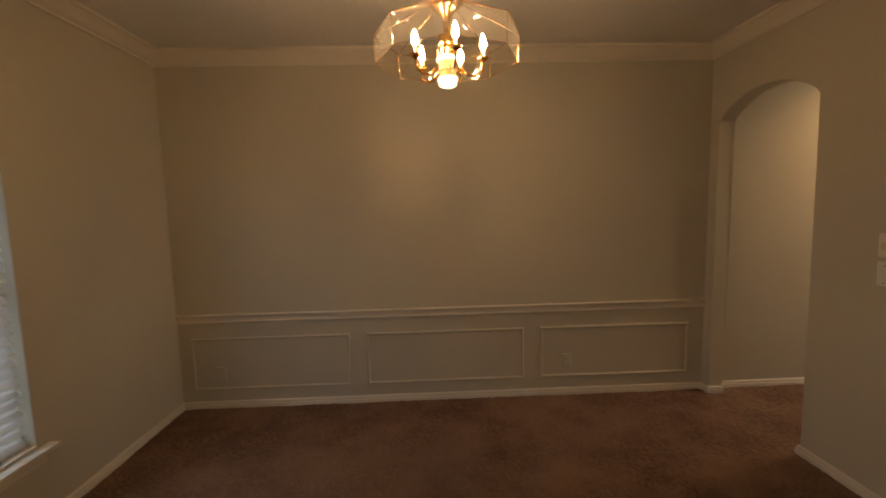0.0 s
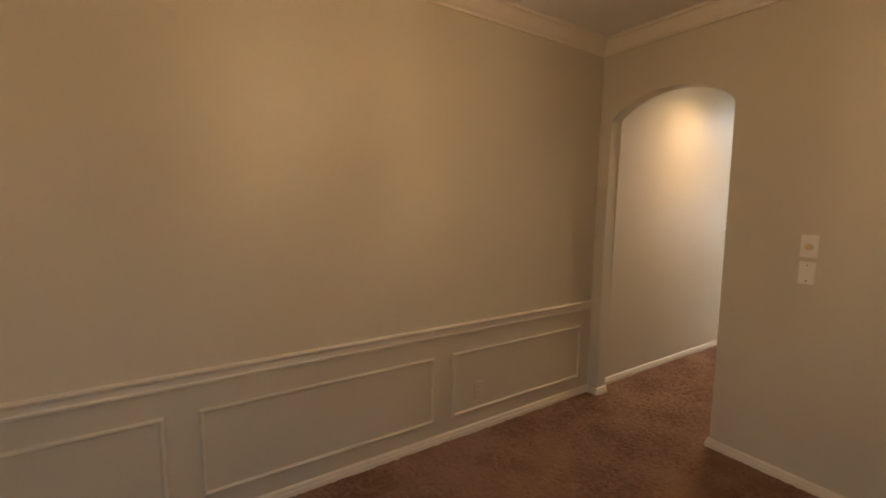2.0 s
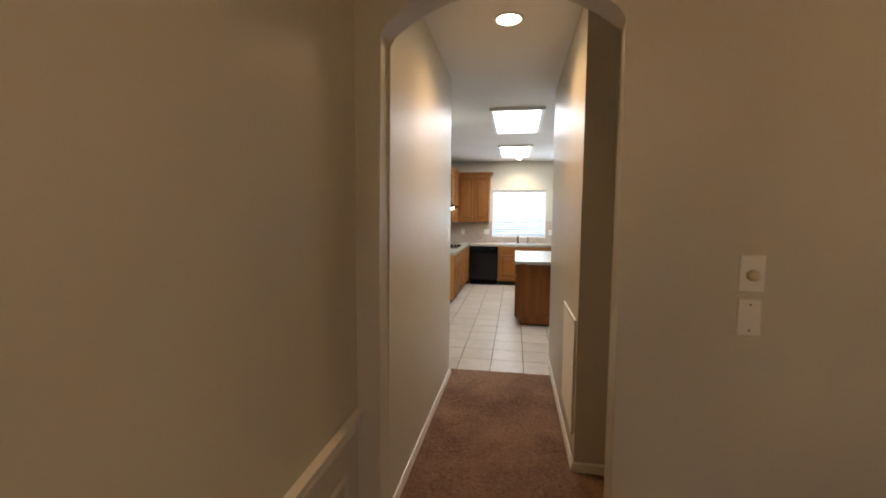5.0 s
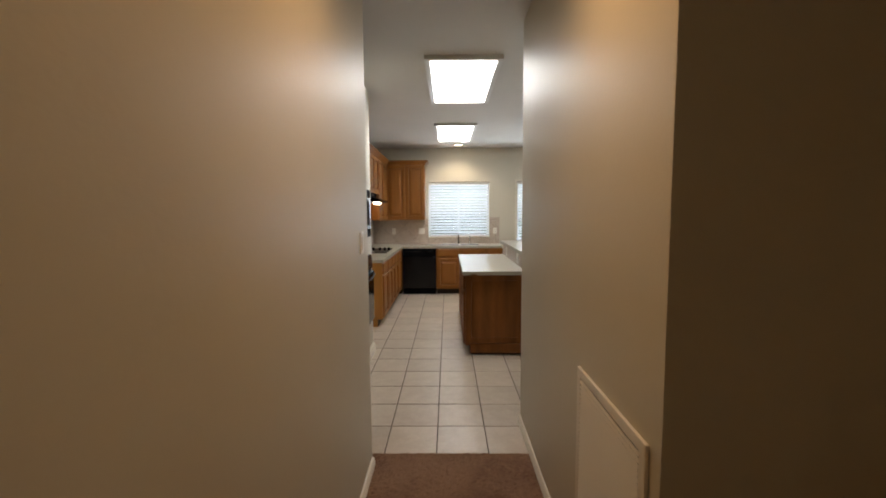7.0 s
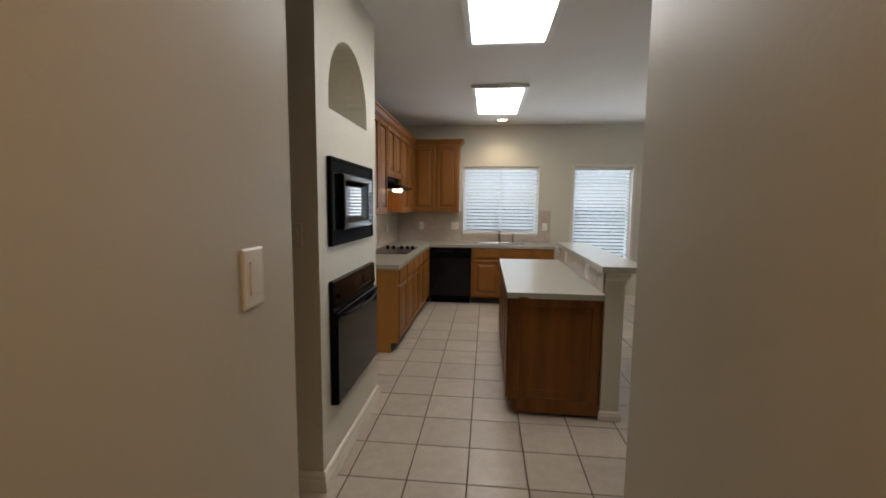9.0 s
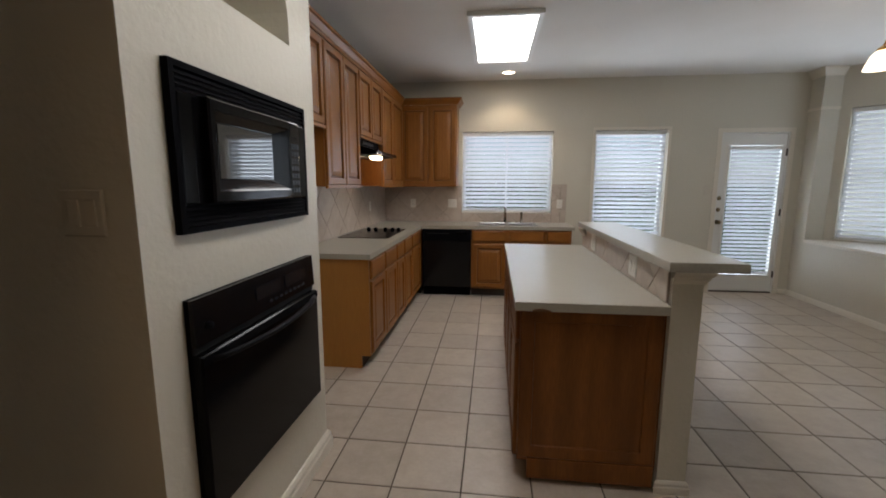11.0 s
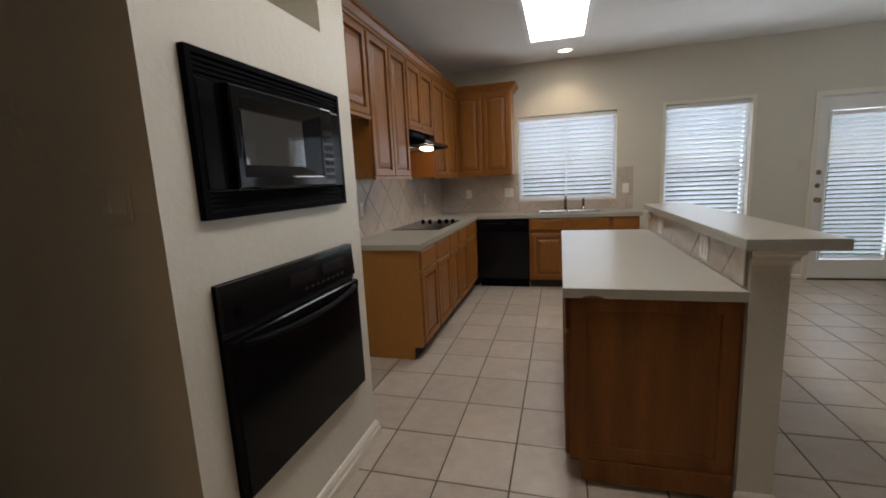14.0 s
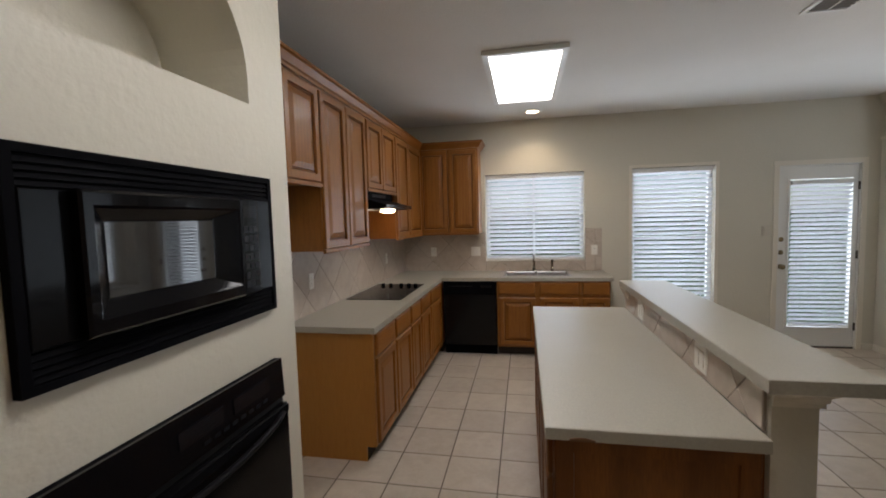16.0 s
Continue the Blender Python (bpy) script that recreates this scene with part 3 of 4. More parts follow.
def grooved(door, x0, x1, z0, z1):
    """A dark bead in a raised panel's groove; its colour holds stain and shade."""
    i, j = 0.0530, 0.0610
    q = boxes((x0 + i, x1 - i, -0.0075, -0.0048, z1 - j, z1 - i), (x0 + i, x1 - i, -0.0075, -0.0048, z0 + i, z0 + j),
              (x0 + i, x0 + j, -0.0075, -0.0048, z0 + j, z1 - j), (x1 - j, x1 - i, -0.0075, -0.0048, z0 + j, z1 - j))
    part("groove", q, GROOVE, door, "groove darkened with stain and painted shade")


def cabinet(name, m, w, d, z0, z1, fronts, label, category, group, toe=True, wood=None, side=None, tag=""):
    """A unit whose front faces -y at y = 0. fronts: (kind, x0, x1, z0, z1)."""
    wood = wood or OAK
    root = thing(name, m, label, category, group)
    t = 0.10 if toe else 0.0
    part("body", boxes((0.0005, w - 0.0005, 0.0, d - 0.003, z0 + t, z1)), side or wood, root)
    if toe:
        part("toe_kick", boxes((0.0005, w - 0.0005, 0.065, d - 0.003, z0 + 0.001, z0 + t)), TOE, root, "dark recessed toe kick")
    else:
        part("bottom_rail", boxes((0.001, w - 0.001, -0.022, -0.001, z0 - 0.014, z0 + 0.009), bevel=0.002), OAKH, root)
    for kind, a, b, c, e in fronts:
        bm = rect_loft(bmesh.new(), b - a, e - c, DRAWER if kind == "drawer" else DOOR, a, c)
        bm.transform(Matrix.Translation((0, -0.0015, 0)))
        front = part("drawer_front" if kind == "drawer" else "door", bm, OAKH if kind == "drawer" and wood is OAK else wood, root)
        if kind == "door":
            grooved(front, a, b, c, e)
    return root


LB = "honey oak base cabinet with raised-panel door under the counter"
edges = [5.330, 5.755, 6.185, 6.530, 6.940, 7.540]
for i, (a, b) in enumerate(zip(edges, edges[1:])):
    g = 0.014
    w = b - a
    e = w - g if i < 4 else w - 0.05
    unit = cabinet("base_cabinet", pose(-0.825, a, 0, 0, 0, FACE_X), w, 0.60, 0, 0.85, [("drawer", g, e, 0.695, 0.835), ("door", g, e, 0.115, 0.675)], LB, "base cabinet", "base cabinets along the cooktop wall", side=OAK)
    if i == 0:  # finished end beside the refrigerator gap
        bm = prism(bmesh.new(), [(0.603, 0.001), (0.067, 0.001), (0.067, 0.10), (-0.003, 0.10), (-0.003, 0.85), (0.603, 0.85)], "x", -0.018, -0.001)
        part("end_panel", bm, SIDEPLY, unit, "plain light oak veneer end panel")

SB = "honey oak sink base cabinet with false drawers and doors"
cabinet("sink_cabinet", pose(-0.178, 7.55, 0), 0.905, 0.607, 0, 0.85, [("drawer", 0.018, 0.415, 0.70, 0.835), ("drawer", 0.470, 0.877, 0.70, 0.835),
                                                                     ("door", 0.026, 0.425, 0.125, 0.665), ("door", 0.470, 0.877, 0.125, 0.665)], SB, "base cabinet", "base cabinets under the window")
cabinet("base_cabinet", pose(0.728, 7.55, 0), 0.302, 0.607, 0, 0.85, [("drawer", 0.014, 0.288, 0.70, 0.835), ("door", 0.014, 0.288, 0.125, 0.665)], "narrow honey oak end cabinet with one drawer", "base cabinet", "base cabinets under the window")
cabinet("corner_cabinet", pose(-1.427, 7.55, 0), 0.60, 0.607, 0, 0.85, [], "honey oak blind corner cabinet under the counter", "base cabinet", "base cabinets under the window")

UPL = "honey oak wall cabinet with two raised-panel doors"


def upper(y0, y1, z0, split, label=UPL, z1=2.385):
    w, s = y1 - y0, split - y0
    return cabinet("wall_cabinet", pose(-1.10, y0, 0, 0, 0, FACE_X), w, 0.327, z0, z1, [("door", 0.012, s - 0.006, z0 + 0.012, 2.365), ("door", s + 0.006, w - 0.012, z0 + 0.012, 2.365)],
                   label, "wall cabinet", "wall cabinets on the cooktop wall", False)


upper(4.337, 5.245, 1.79, 4.845, "short honey oak wall cabinet above the refrigerator gap")
upper(5.248, 6.020, 1.38, 5.635, "tall honey oak wall cabinet with two narrow doors")
upper(6.023, 6.785, 1.815, 6.395, "short honey oak wall cabinet above the range hood")
upper(6.788, 7.800, 1.38, 7.250, "tall honey oak wall cabinet beside the hood")
cabinet("wall_cabinet", pose(-1.428, 7.825, 0), 1.036, 0.332, 1.38, 2.385, [("door", 0.318, 0.668, 1.392, 2.365), ("door", 0.690, 1.020, 1.392, 2.365)], "honey oak corner wall cabinet with two raised-panel doors", "wall cabinet", "wall cabinets on the cooktop wall", False)
CABCROWN = [(0, 0), (0.012, 0), (0.016, 0.014), (0.026, 0.022), (0.048, 0.056), (0.062, 0.062), (0.062, 0.078), (0, 0.078)]
bm = bmesh.new()


def crown_bits(p, q, m0, m1):
    d = Vector((q[0] - p[0], q[1] - p[1], 0))
    ln = d.length
    d.normalize()
    side = Vector((-d.y, d.x, 0))
    loft(bm, [[Vector((p[0], p[1], 2.386)) + side * u - d * (m0 * u) + Vector((0, 0, v)) for u, v in CABCROWN],
              [Vector((p[0], p[1], 2.386)) + d * (ln + m1 * u) + side * u + Vector((0, 0, v)) for u, v in CABCROWN]])


crown_bits((-1.10, 7.825), (-1.10, 4.337), -1, 0)
crown_bits((-0.392, 7.825), (-1.10, 7.825), 1, -1)
crown_bits((-0.392, 8.158), (-0.392, 7.825), 0, 1)
setting("trim_over_cabinets", bm, OAKH, "honey oak crown moulding along the wall cabinets", "moulding")

# ---- worktop with sink cut-out, cooktop, hood, dishwasher ----
SX0, SX1, SY0, SY1 = -0.10, 0.63, 7.66, 8.04
xs, ys = [-1.428, -0.801, SX0, SX1, 1.06], [5.29, 7.525, SY0, SY1, 8.158]
bm = bmesh.new()
grid = {(i, j): bm.verts.new((x, y, 0.89)) for i, x in enumerate(xs) for j, y in enumerate(ys)}
cells = [bm.faces.new((grid[i, j], grid[i + 1, j], grid[i + 1, j + 1], grid[i, j + 1])) for i in range(4) for j in range(4) if (i == 0 or j > 0) and (i, j) != (2, 2)]
for v in [v for v in bm.verts if not v.link_faces]:
    bm.verts.remove(v)
lower = bmesh.ops.extrude_face_region(bm, geom=cells)
bmesh.ops.translate(bm, verts=[v for v in lower["geom"] if isinstance(v, bmesh.types.BMVert)], vec=(0, 0, -0.0395))
tagged(make("worktop", bm, LAMINATE), "speckled beige laminate L-shaped worktop", "countertop")

sink = thing("kitchen_sink", pose(0, 0, 0), "stainless steel double-bowl sink set in the worktop", "sink")
bm = bmesh.new()
xm = (SX0 + SX1) / 2
for a, b in ((SX0, xm), (xm, SX1)):
    loops = [[(a + i, SY0 + j, z), (b - i, SY0 + j, z), (b - i, SY1 - j, z), (a + i, SY1 - j, z)] for i, j, z in
             ((0.0, 0.0, 0.893), (0.010, 0.010, 0.893), (0.016, 0.016, 0.884), (0.030, 0.034, 0.735), (0.07, 0.08, 0.725))]
    loft(bm, loops, cap_first=False)
part("basin", bm, STEEL, sink)
bm = bmesh.new()
for a, b, c, d in ((SX0 - 0.012, SX1 + 0.012, SY0 - 0.012, SY0 + 0.004), (SX0 - 0.012, SX1 + 0.012, SY1 - 0.004, SY1 + 0.012), (SX0 - 0.012, SX0 + 0.004, SY0, SY1), (SX1 - 0.004, SX1 + 0.012, SY0, SY1)):
    box(bm, a, b, c, d, 0.8905, 0.8955)
part("rim", bm, STEEL, sink)
for x in (SX0 + 0.18, SX1 - 0.18):
    part("drain", lathe(bmesh.new(), [(0.04, 0.7252), (0.04, 0.728), (0.02, 0.7265)], 16, (x, 7.85, 0)), CHROME, sink)
faucet = thing("faucet", pose(0.243, 8.085, 0.8905), "brushed nickel kitchen faucet with lever behind the sink", "faucet")
part("base_plate", boxes((-0.10, 0.10, -0.025, 0.025, 0, 0.012), bevel=0.004), NICKEL, faucet)
part("spout", tube(bmesh.new(), [(0, 0, 0.01), (0, 0, 0.13), (0, -0.02, 0.165), (0, -0.07, 0.18), (0, -0.15, 0.165), (0, -0.17, 0.14)], [0.02, 0.017, 0.014, 0.012, 0.011, 0.012], 10), NICKEL, faucet, smooth=True)
part("lever", tube(bmesh.new(), [(0, 0.0, 0.16), (0.0, 0.01, 0.185), (-0.03, -0.02, 0.215)], [0.012, 0.010, 0.006], 8), NICKEL, faucet, smooth=True)
sprayer = thing("side_sprayer", pose(0.46, 8.085, 0.8905), "small brushed nickel side sprayer beside the faucet", "faucet")
part("holder", lathe(bmesh.new(), [(0.022, 0), (0.022, 0.01), (0.014, 0.02), (0.013, 0.05)], 12), NICKEL, sprayer, smooth=True)
part("spray_head", lathe(bmesh.new(), [(0.011, 0.05), (0.014, 0.08), (0.018, 0.13), (0.012, 0.145)], 12), NICKEL, sprayer, smooth=True)

hob = thing("cooktop", pose(0, 0, 0.8905), "black glass electric cooktop with five knobs", "cooktop")
part("glass_top", boxes((-1.385, -0.895, 6.19, 7.03, 0, 0.007), bevel=0.003), BLACKG, hob)
for x, y, r in ((-1.25, 6.38, 0.10), (-1.02, 6.36, 0.08), (-1.26, 6.68, 0.08), (-1.02, 6.64, 0.10)):
    bm = bmesh.new()
    loft(bm, [[(x + rr * math.cos(k * math.tau / 36), y + rr * math.sin(k * math.tau / 36), 0.0074 + (0.0002 if i == 1 else 0)) for k in range(36)] for i, rr in enumerate((r - 0.004, r))], False, False)
    part("burner_ring", bm, GREYMARK, hob)
for x in (-1.29, -1.21, -1.10, -1.02, -0.95):
    part("knob", lathe(bmesh.new(), [(0.021, 0.007), (0.020, 0.020), (0.017, 0.030), (0.012, 0.032)], 14, (x, 6.90, 0)), BLACKM, hob, smooth=True)

hood = thing("range_hood", pose(-1.427, 6.026, 0), "black under-cabinet range hood with lit lamp", "range hood")
part("hood_body", prism(bmesh.new(), [(0.002, 1.66), (0.44, 1.66), (0.48, 1.668), (0.48, 1.69), (0.30, 1.745), (0.30, 1.812), (0.002, 1.812)], "y", 0.0, 0.757), BLACKM, hood)
part("front_lip", boxes((0.478, 0.492, 0, 0.757, 1.664, 1.694), bevel=0.003), BLACK, hood)
part("switch_strip", boxes((0.300, 0.304, 0.2, 0.55, 1.765, 1.79)), GREYMARK, hood)
part("lamp_lens", prism(bmesh.new(), [(0.33, 1.6595), (0.335, 1.640), (0.355, 1.628), (0.40, 1.628), (0.42, 1.640), (0.425, 1.6595)], "y", 0.31, 0.45), HOODLENS, hood, "bright lit lamp lens")
part("filter", boxes((0.06, 0.28, 0.10, 0.66, 1.655, 1.6595)), STEEL, hood)

dw = thing("dishwasher", pose(-0.792, 7.55, 0), "black built-in dishwasher under the counter", "dishwasher")
part("tub_body", boxes((0.002, 0.608, 0.02, 0.58, 0.10, 0.848)), BLACKM, dw)
part("door_panel", boxes((0.004, 0.606, -0.022, 0.019, 0.115, 0.700), bevel=0.006), BLACK, dw)
part("control_panel", boxes((0.004, 0.606, -0.026, 0.019, 0.706, 0.846), bevel=0.006), BLACKM, dw)
part("latch", boxes((0.43, 0.56, -0.034, -0.0265, 0.775, 0.812), bevel=0.004), BLACK, dw)
part("control_marking", boxes((0.06, 0.34, -0.0275, -0.0265, 0.79, 0.80)), VENTDARK, dw)
part("kick_plate", boxes((0.004, 0.606, 0.03, 0.05, 0.003, 0.099)), BLACKM, dw)

# ---- wall oven and microwave ----


def wall_appliance(name, z0, label, category):
    return thing(name, pose(-0.7745, 3.39, z0, 0, 0, FACE_X), label, category)


mw = wall_appliance("microwave", 1.258, "black built-in microwave with a louvred trim kit", "microwave")
W, HH = 0.795, 0.463
bm = bmesh.new()
for x0, x1, z0, z1 in ((0, 0.02, 0, HH), (W - 0.02, W, 0, HH), (0.02, W - 0.02, HH - 0.018, HH), (0.02, W - 0.02, 0, 0.018)):
    box(bm, x0, x1, -0.022, 0, z0, z1)
part("trim_frame", bm, BLACKM, mw)
for z0 in (0.020, HH - 0.078):
    for k in range(4):
        bm = prism(bmesh.new(), [(-0.021, 0.0), (-0.017, 0.0), (-0.010, 0.012), (-0.015, 0.012)], "x", 0.021, W - 0.021)
        ob = part("louvre", bm, BLACKM, mw)
        ob.location.z = z0 + k * 0.0145
part("louvre_backing", boxes((0.02, W - 0.02, -0.004, -0.001, 0.018, 0.08), (0.02, W - 0.02, -0.004, -0.001, HH - 0.08, HH - 0.018)), VENTDARK, mw)
part("face_plate", boxes((0.021, W - 0.021, -0.024, -0.001, 0.081, HH - 0.081), bevel=0.003), OVENGLASS, mw)
def door_loop(x0, x1, z0, z1, y):
    return [(x0, y, z0), (x1, y, z0), (x1, y, z1), (x0, y, z1)]


md = part("door", loft(bmesh.new(), [door_loop(*q) for q in (
    (0.106, 0.590, 0.082, 0.383, -0.0245), (0.106, 0.590, 0.082, 0.383, -0.047), (0.112, 0.585, 0.088, 0.377, -0.053), (0.131, 0.580, 0.116, 0.352, -0.053),
    (0.136, 0.574, 0.121, 0.346, -0.050), (0.164, 0.490, 0.150, 0.322, -0.031), (0.168, 0.486, 0.154, 0.318, -0.030))]), POLISHED, mw)
part("door_window", boxes((0.169, 0.485, -0.0318, -0.0302, 0.155, 0.317)), WINDOWG, md, "dark reflective door window")
cp = part("control_panel", boxes((0.592, 0.674, -0.048, -0.0245, 0.082, 0.383), bevel=0.005), POLISHED, mw)
part("display", boxes((0.600, 0.666, -0.0495, -0.0482, 0.325, 0.362)), BLACKG, cp)
for r in range(7):
    for c in range(3):
        part("button", boxes((0.601 + c * 0.023, 0.619 + c * 0.023, -0.0490, -0.0482, 0.105 + r * 0.029, 0.124 + r * 0.029)), GREYMARK, cp)

ov = wall_appliance("wall_oven", 0.400, "black built-in wall oven with bowed door handle", "oven")
OH = 0.672
part("oven_chassis", boxes((0.002, W - 0.002, -0.016, 0, 0.0, OH)), BLACKM, ov)
oc = part("control_panel", prism(bmesh.new(), [(-0.0165, 0.535), (-0.034, 0.535), (-0.026, OH), (-0.0165, OH)], "x", 0.0, W), BLACK, ov)
oc.rotation_euler = (0, 0, 0)
for x0, x1 in ((0.315, 0.480), (0.525, 0.705)):
    bm = boxes((x0, x1, -0.0330, -0.0275, 0.585, 0.632))
    bmesh.ops.rotate(bm, verts=bm.verts[:], cent=(0, -0.0295, 0.608), matrix=Matrix.Rotation(radians(-3.3), 3, "X"))
    part("display", bm, DISPLAY, oc)
for k in range(8):
    part("button", boxes((0.40 + k * 0.038, 0.424 + k * 0.038, -0.0336, -0.030, 0.556, 0.566)), GREYMARK, oc)
part("dial", lathe(bmesh.new(), [(0.012, 0), (0.011, 0.008), (0.004, 0.009)], 14, (0.06, -0.032, 0.585), Matrix.Rotation(radians(90), 4, "X")), BLACKM, oc, smooth=True)
part("vent_strip", boxes((0.0, W, -0.024, -0.0165, 0.512, 0.530)), VENTDARK, ov)
od = part("oven_door", rect_loft(bmesh.new(), W, 0.505, [(0, -0.0165), (0, -0.040), (0.006, -0.046)], 0, 0.003), OVENGLASS, ov)
part("door_trim", boxes((0.004, W - 0.004, -0.049, -0.0465, 0.478, 0.504)), BLACKM, od)
hp = [(0.045 + 0.705 * k / 14, -0.050 - 0.040 * math.sin(math.pi * k / 14) ** 0.6, 0.486 - 0.010 * math.sin(math.pi * k / 14)) for k in range(15)]
part("handle", tube(bmesh.new(), hp, 0.010, 10), SATIN, od, "bowed black handle", True)

# ---- island with raised bar ----
isl = thing("island_cabinet", pose(0, 0, 0), "oak island cabinet, darkened for shade, with a framed end panel", "island")
part("body", boxes((0.215, 0.842, 4.212, 5.985, 0.10, 0.85)), SHADEDOAK, isl)
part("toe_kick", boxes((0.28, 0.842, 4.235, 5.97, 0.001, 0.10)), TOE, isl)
fr = [(0, 0), (0, -0.016), (0.004, -0.020), (0.060, -0.020), (0.063, -0.012)]
bm = rect_loft(bmesh.new(), 0.610, 0.722, fr, 0.218, 0.128)
bm.transform(Matrix.Translation((0, 4.2115, 0)))
part("end_panel", bm, SHADEDOAK, isl)
part("bottom_rail", boxes((0.262, 0.828, 4.186, 4.2115, 0.026, 0.126), bevel=0.003), SHADEDOAK, isl)
for k in range(4):
    w = 0.435
    m = pose(0.2145, 5.975 - k * 0.441, 0, 0, 0, FACE_NX)
    for kind, c, e in (("drawer", 0.695, 0.835), ("door", 0.115, 0.675)):
        bm = rect_loft(bmesh.new(), w - 0.02, e - c, DRAWER if kind == "drawer" else DOOR, 0.01, c)
        bm.transform(m)
        part("drawer_front" if kind == "drawer" else "door", bm, SHADEDOAK, isl)


def slab(name, x0, x1, y0, y1, z0, z1, label):
    root = thing(name, pose(0, 0, 0), label, "countertop")
    t = 0.004
    part("top_sheet", boxes((x0 + t, x1 - t, y0 + t, y1 - t, z0, z1), bevel=0.001), LAMINATE, root)
    for d in ((x0, x1, y0, y0 + t - 0.0003, z0 - 0.001, z1 - 0.001), (x0, x1, y1 - t + 0.0003, y1, z0 - 0.001, z1 - 0.001),
              (x0, x0 + t - 0.0003, y0 + t, y1 - t, z0 - 0.001, z1 - 0.001), (x1 - t + 0.0003, x1, y0 + t, y1 - t, z0 - 0.001, z1 - 0.001)):
        part("edge_band", boxes(d), LAMINATE, root)
    return root


top = slab("island_worktop", 0.187, 0.832, 4.153, 6.01, 0.8515, 0.89, "speckled beige laminate island worktop with a chipped edge")
bm = bmesh.new()
for k in range(7):
    x = 0.262 + 0.011 * k
    box(bm, x, x + 0.012, 4.1505, 4.1528, 0.850, 0.8555 + 0.008 * math.sin(0.4 + k * 0.42))
part("edge_chip", bm, CHIP, top, "broken laminate showing brown substrate")

pony = setting("bar_wall", boxes((0.846, 0.970, 4.215, 5.99, 0, 1.044)), LITPAINT, "cream painted half wall that carries the bar top", "wall")
setting("bar_end_post", boxes((0.848, 0.972, 4.196, 4.214, 0, 1.0)), LITPAINT, "cream painted end post of the half wall", "post")
run("bar_post_base", BASE, (0.973, 4.196), (0.847, 4.196), 0, "cream stepped base round the post", "baseboard", 1, 1)
run("bar_wall_base", BASE, (0.970, 5.99), (0.970, 4.196), 0, "cream stepped base along the half wall", "baseboard", 0, 1)
POSTCAP = [(0, 0), (0.010, 0.002), (0.010, 0.016), (0.016, 0.020), (0.018, 0.034), (0.032, 0.046), (0.034, 0.062), (0, 0.062)]
run("bar_post_cap", POSTCAP, (0.973, 4.196), (0.847, 4.196), 0.980, "cream stepped cap moulding of the post", "moulding", 1, 0.2)
run("bar_wall_cap", POSTCAP, (0.970, 5.99), (0.970, 4.196), 0.980, "cream cap moulding along the half wall", "moulding", 0, 1)
run("bar_far_cap", POSTCAP, (0.832, 5.86), (0.832, 5.99), 0.980, "cream cap moulding at the far end of the half wall", "moulding", 1, 0)
slab("bar_top", 0.800, 1.105, 4.12, 6.02, 1.0455, 1.085, "speckled beige laminate raised bar top")

# ---- ceiling fittings ----


def ceiling_light(x0, x1, y0, y1):
    root = thing("ceiling_light", pose(0, 0, H), "lit rectangular fluorescent ceiling light in a white frame", "ceiling light", "fluorescent ceiling lights")
    f = 0.045
    bm = bmesh.new()
    for a, b, c, d in ((x0 - f, x0, y0 - f, y1 + f), (x1, x1 + f, y0 - f, y1 + f), (x0, x1, y0 - f, y0), (x0, x1, y1, y1 + f)):
        box(bm, a, b, c, d, -0.034, -0.001)
    part("frame", bm, WHITE, root)
    part("diffuser", boxes((x0 + 0.001, x1 - 0.001, y0 + 0.001, y1 - 0.001, -0.011, -0.002)), FLUOR, root, "glowing white prismatic diffuser")


ceiling_light(-0.098, 0.445, 3.385, 4.675)
ceiling_light(-0.105, 0.410, 5.945, 7.210)


def downlight(x, y, r):
    root = thing("recessed_light", pose(x, y, H), "lit recessed downlight with a white trim ring", "ceiling light", "recessed lights")
    part("trim_ring", lathe(bmesh.new(), [(r + 0.022, -0.0005), (r + 0.020, -0.006), (r + 0.002, -0.009), (r, -0.003)], 32), WHITE, root, smooth=True)
    part("lens", lathe(bmesh.new(), [(r - 0.001, -0.0035), (r * 0.7, -0.008), (0.004, -0.0095)], 32), CANLENS, root, "glowing lens", True)


downlight(0.112, 1.14, 0.078)
downlight(0.238, 7.773, 0.070)

vent = thing("ceiling_vent", pose(1.905, 5.62, H), "white-framed ceiling air vent with dark louvres", "air vent")
part("frame", boxes((-0.13, 0.13, -0.20, -0.175, -0.012, -0.001), (-0.13, 0.13, 0.175, 0.20, -0.012, -0.001), (-0.13, -0.105, -0.175, 0.175, -0.012, -0.001), (0.105, 0.13, -0.175, 0.175, -0.012, -0.001)), WHITE, vent)
part("backing", boxes((-0.105, 0.105, -0.175, 0.175, -0.003, -0.001)), VENTDARK, vent)
for k in range(9):
    part("slat", prism(bmesh.new(), [(-0.150 + k * 0.036, -0.004), (-0.147 + k * 0.036, -0.004), (-0.132 + k * 0.036, -0.013), (-0.135 + k * 0.036, -0.013)], "x", -0.105, 0.105), GREYLOUVRE, vent)
part("divider", boxes((-0.004, 0.004, -0.175, 0.175, -0.015, -0.0135)), WHITE, vent)

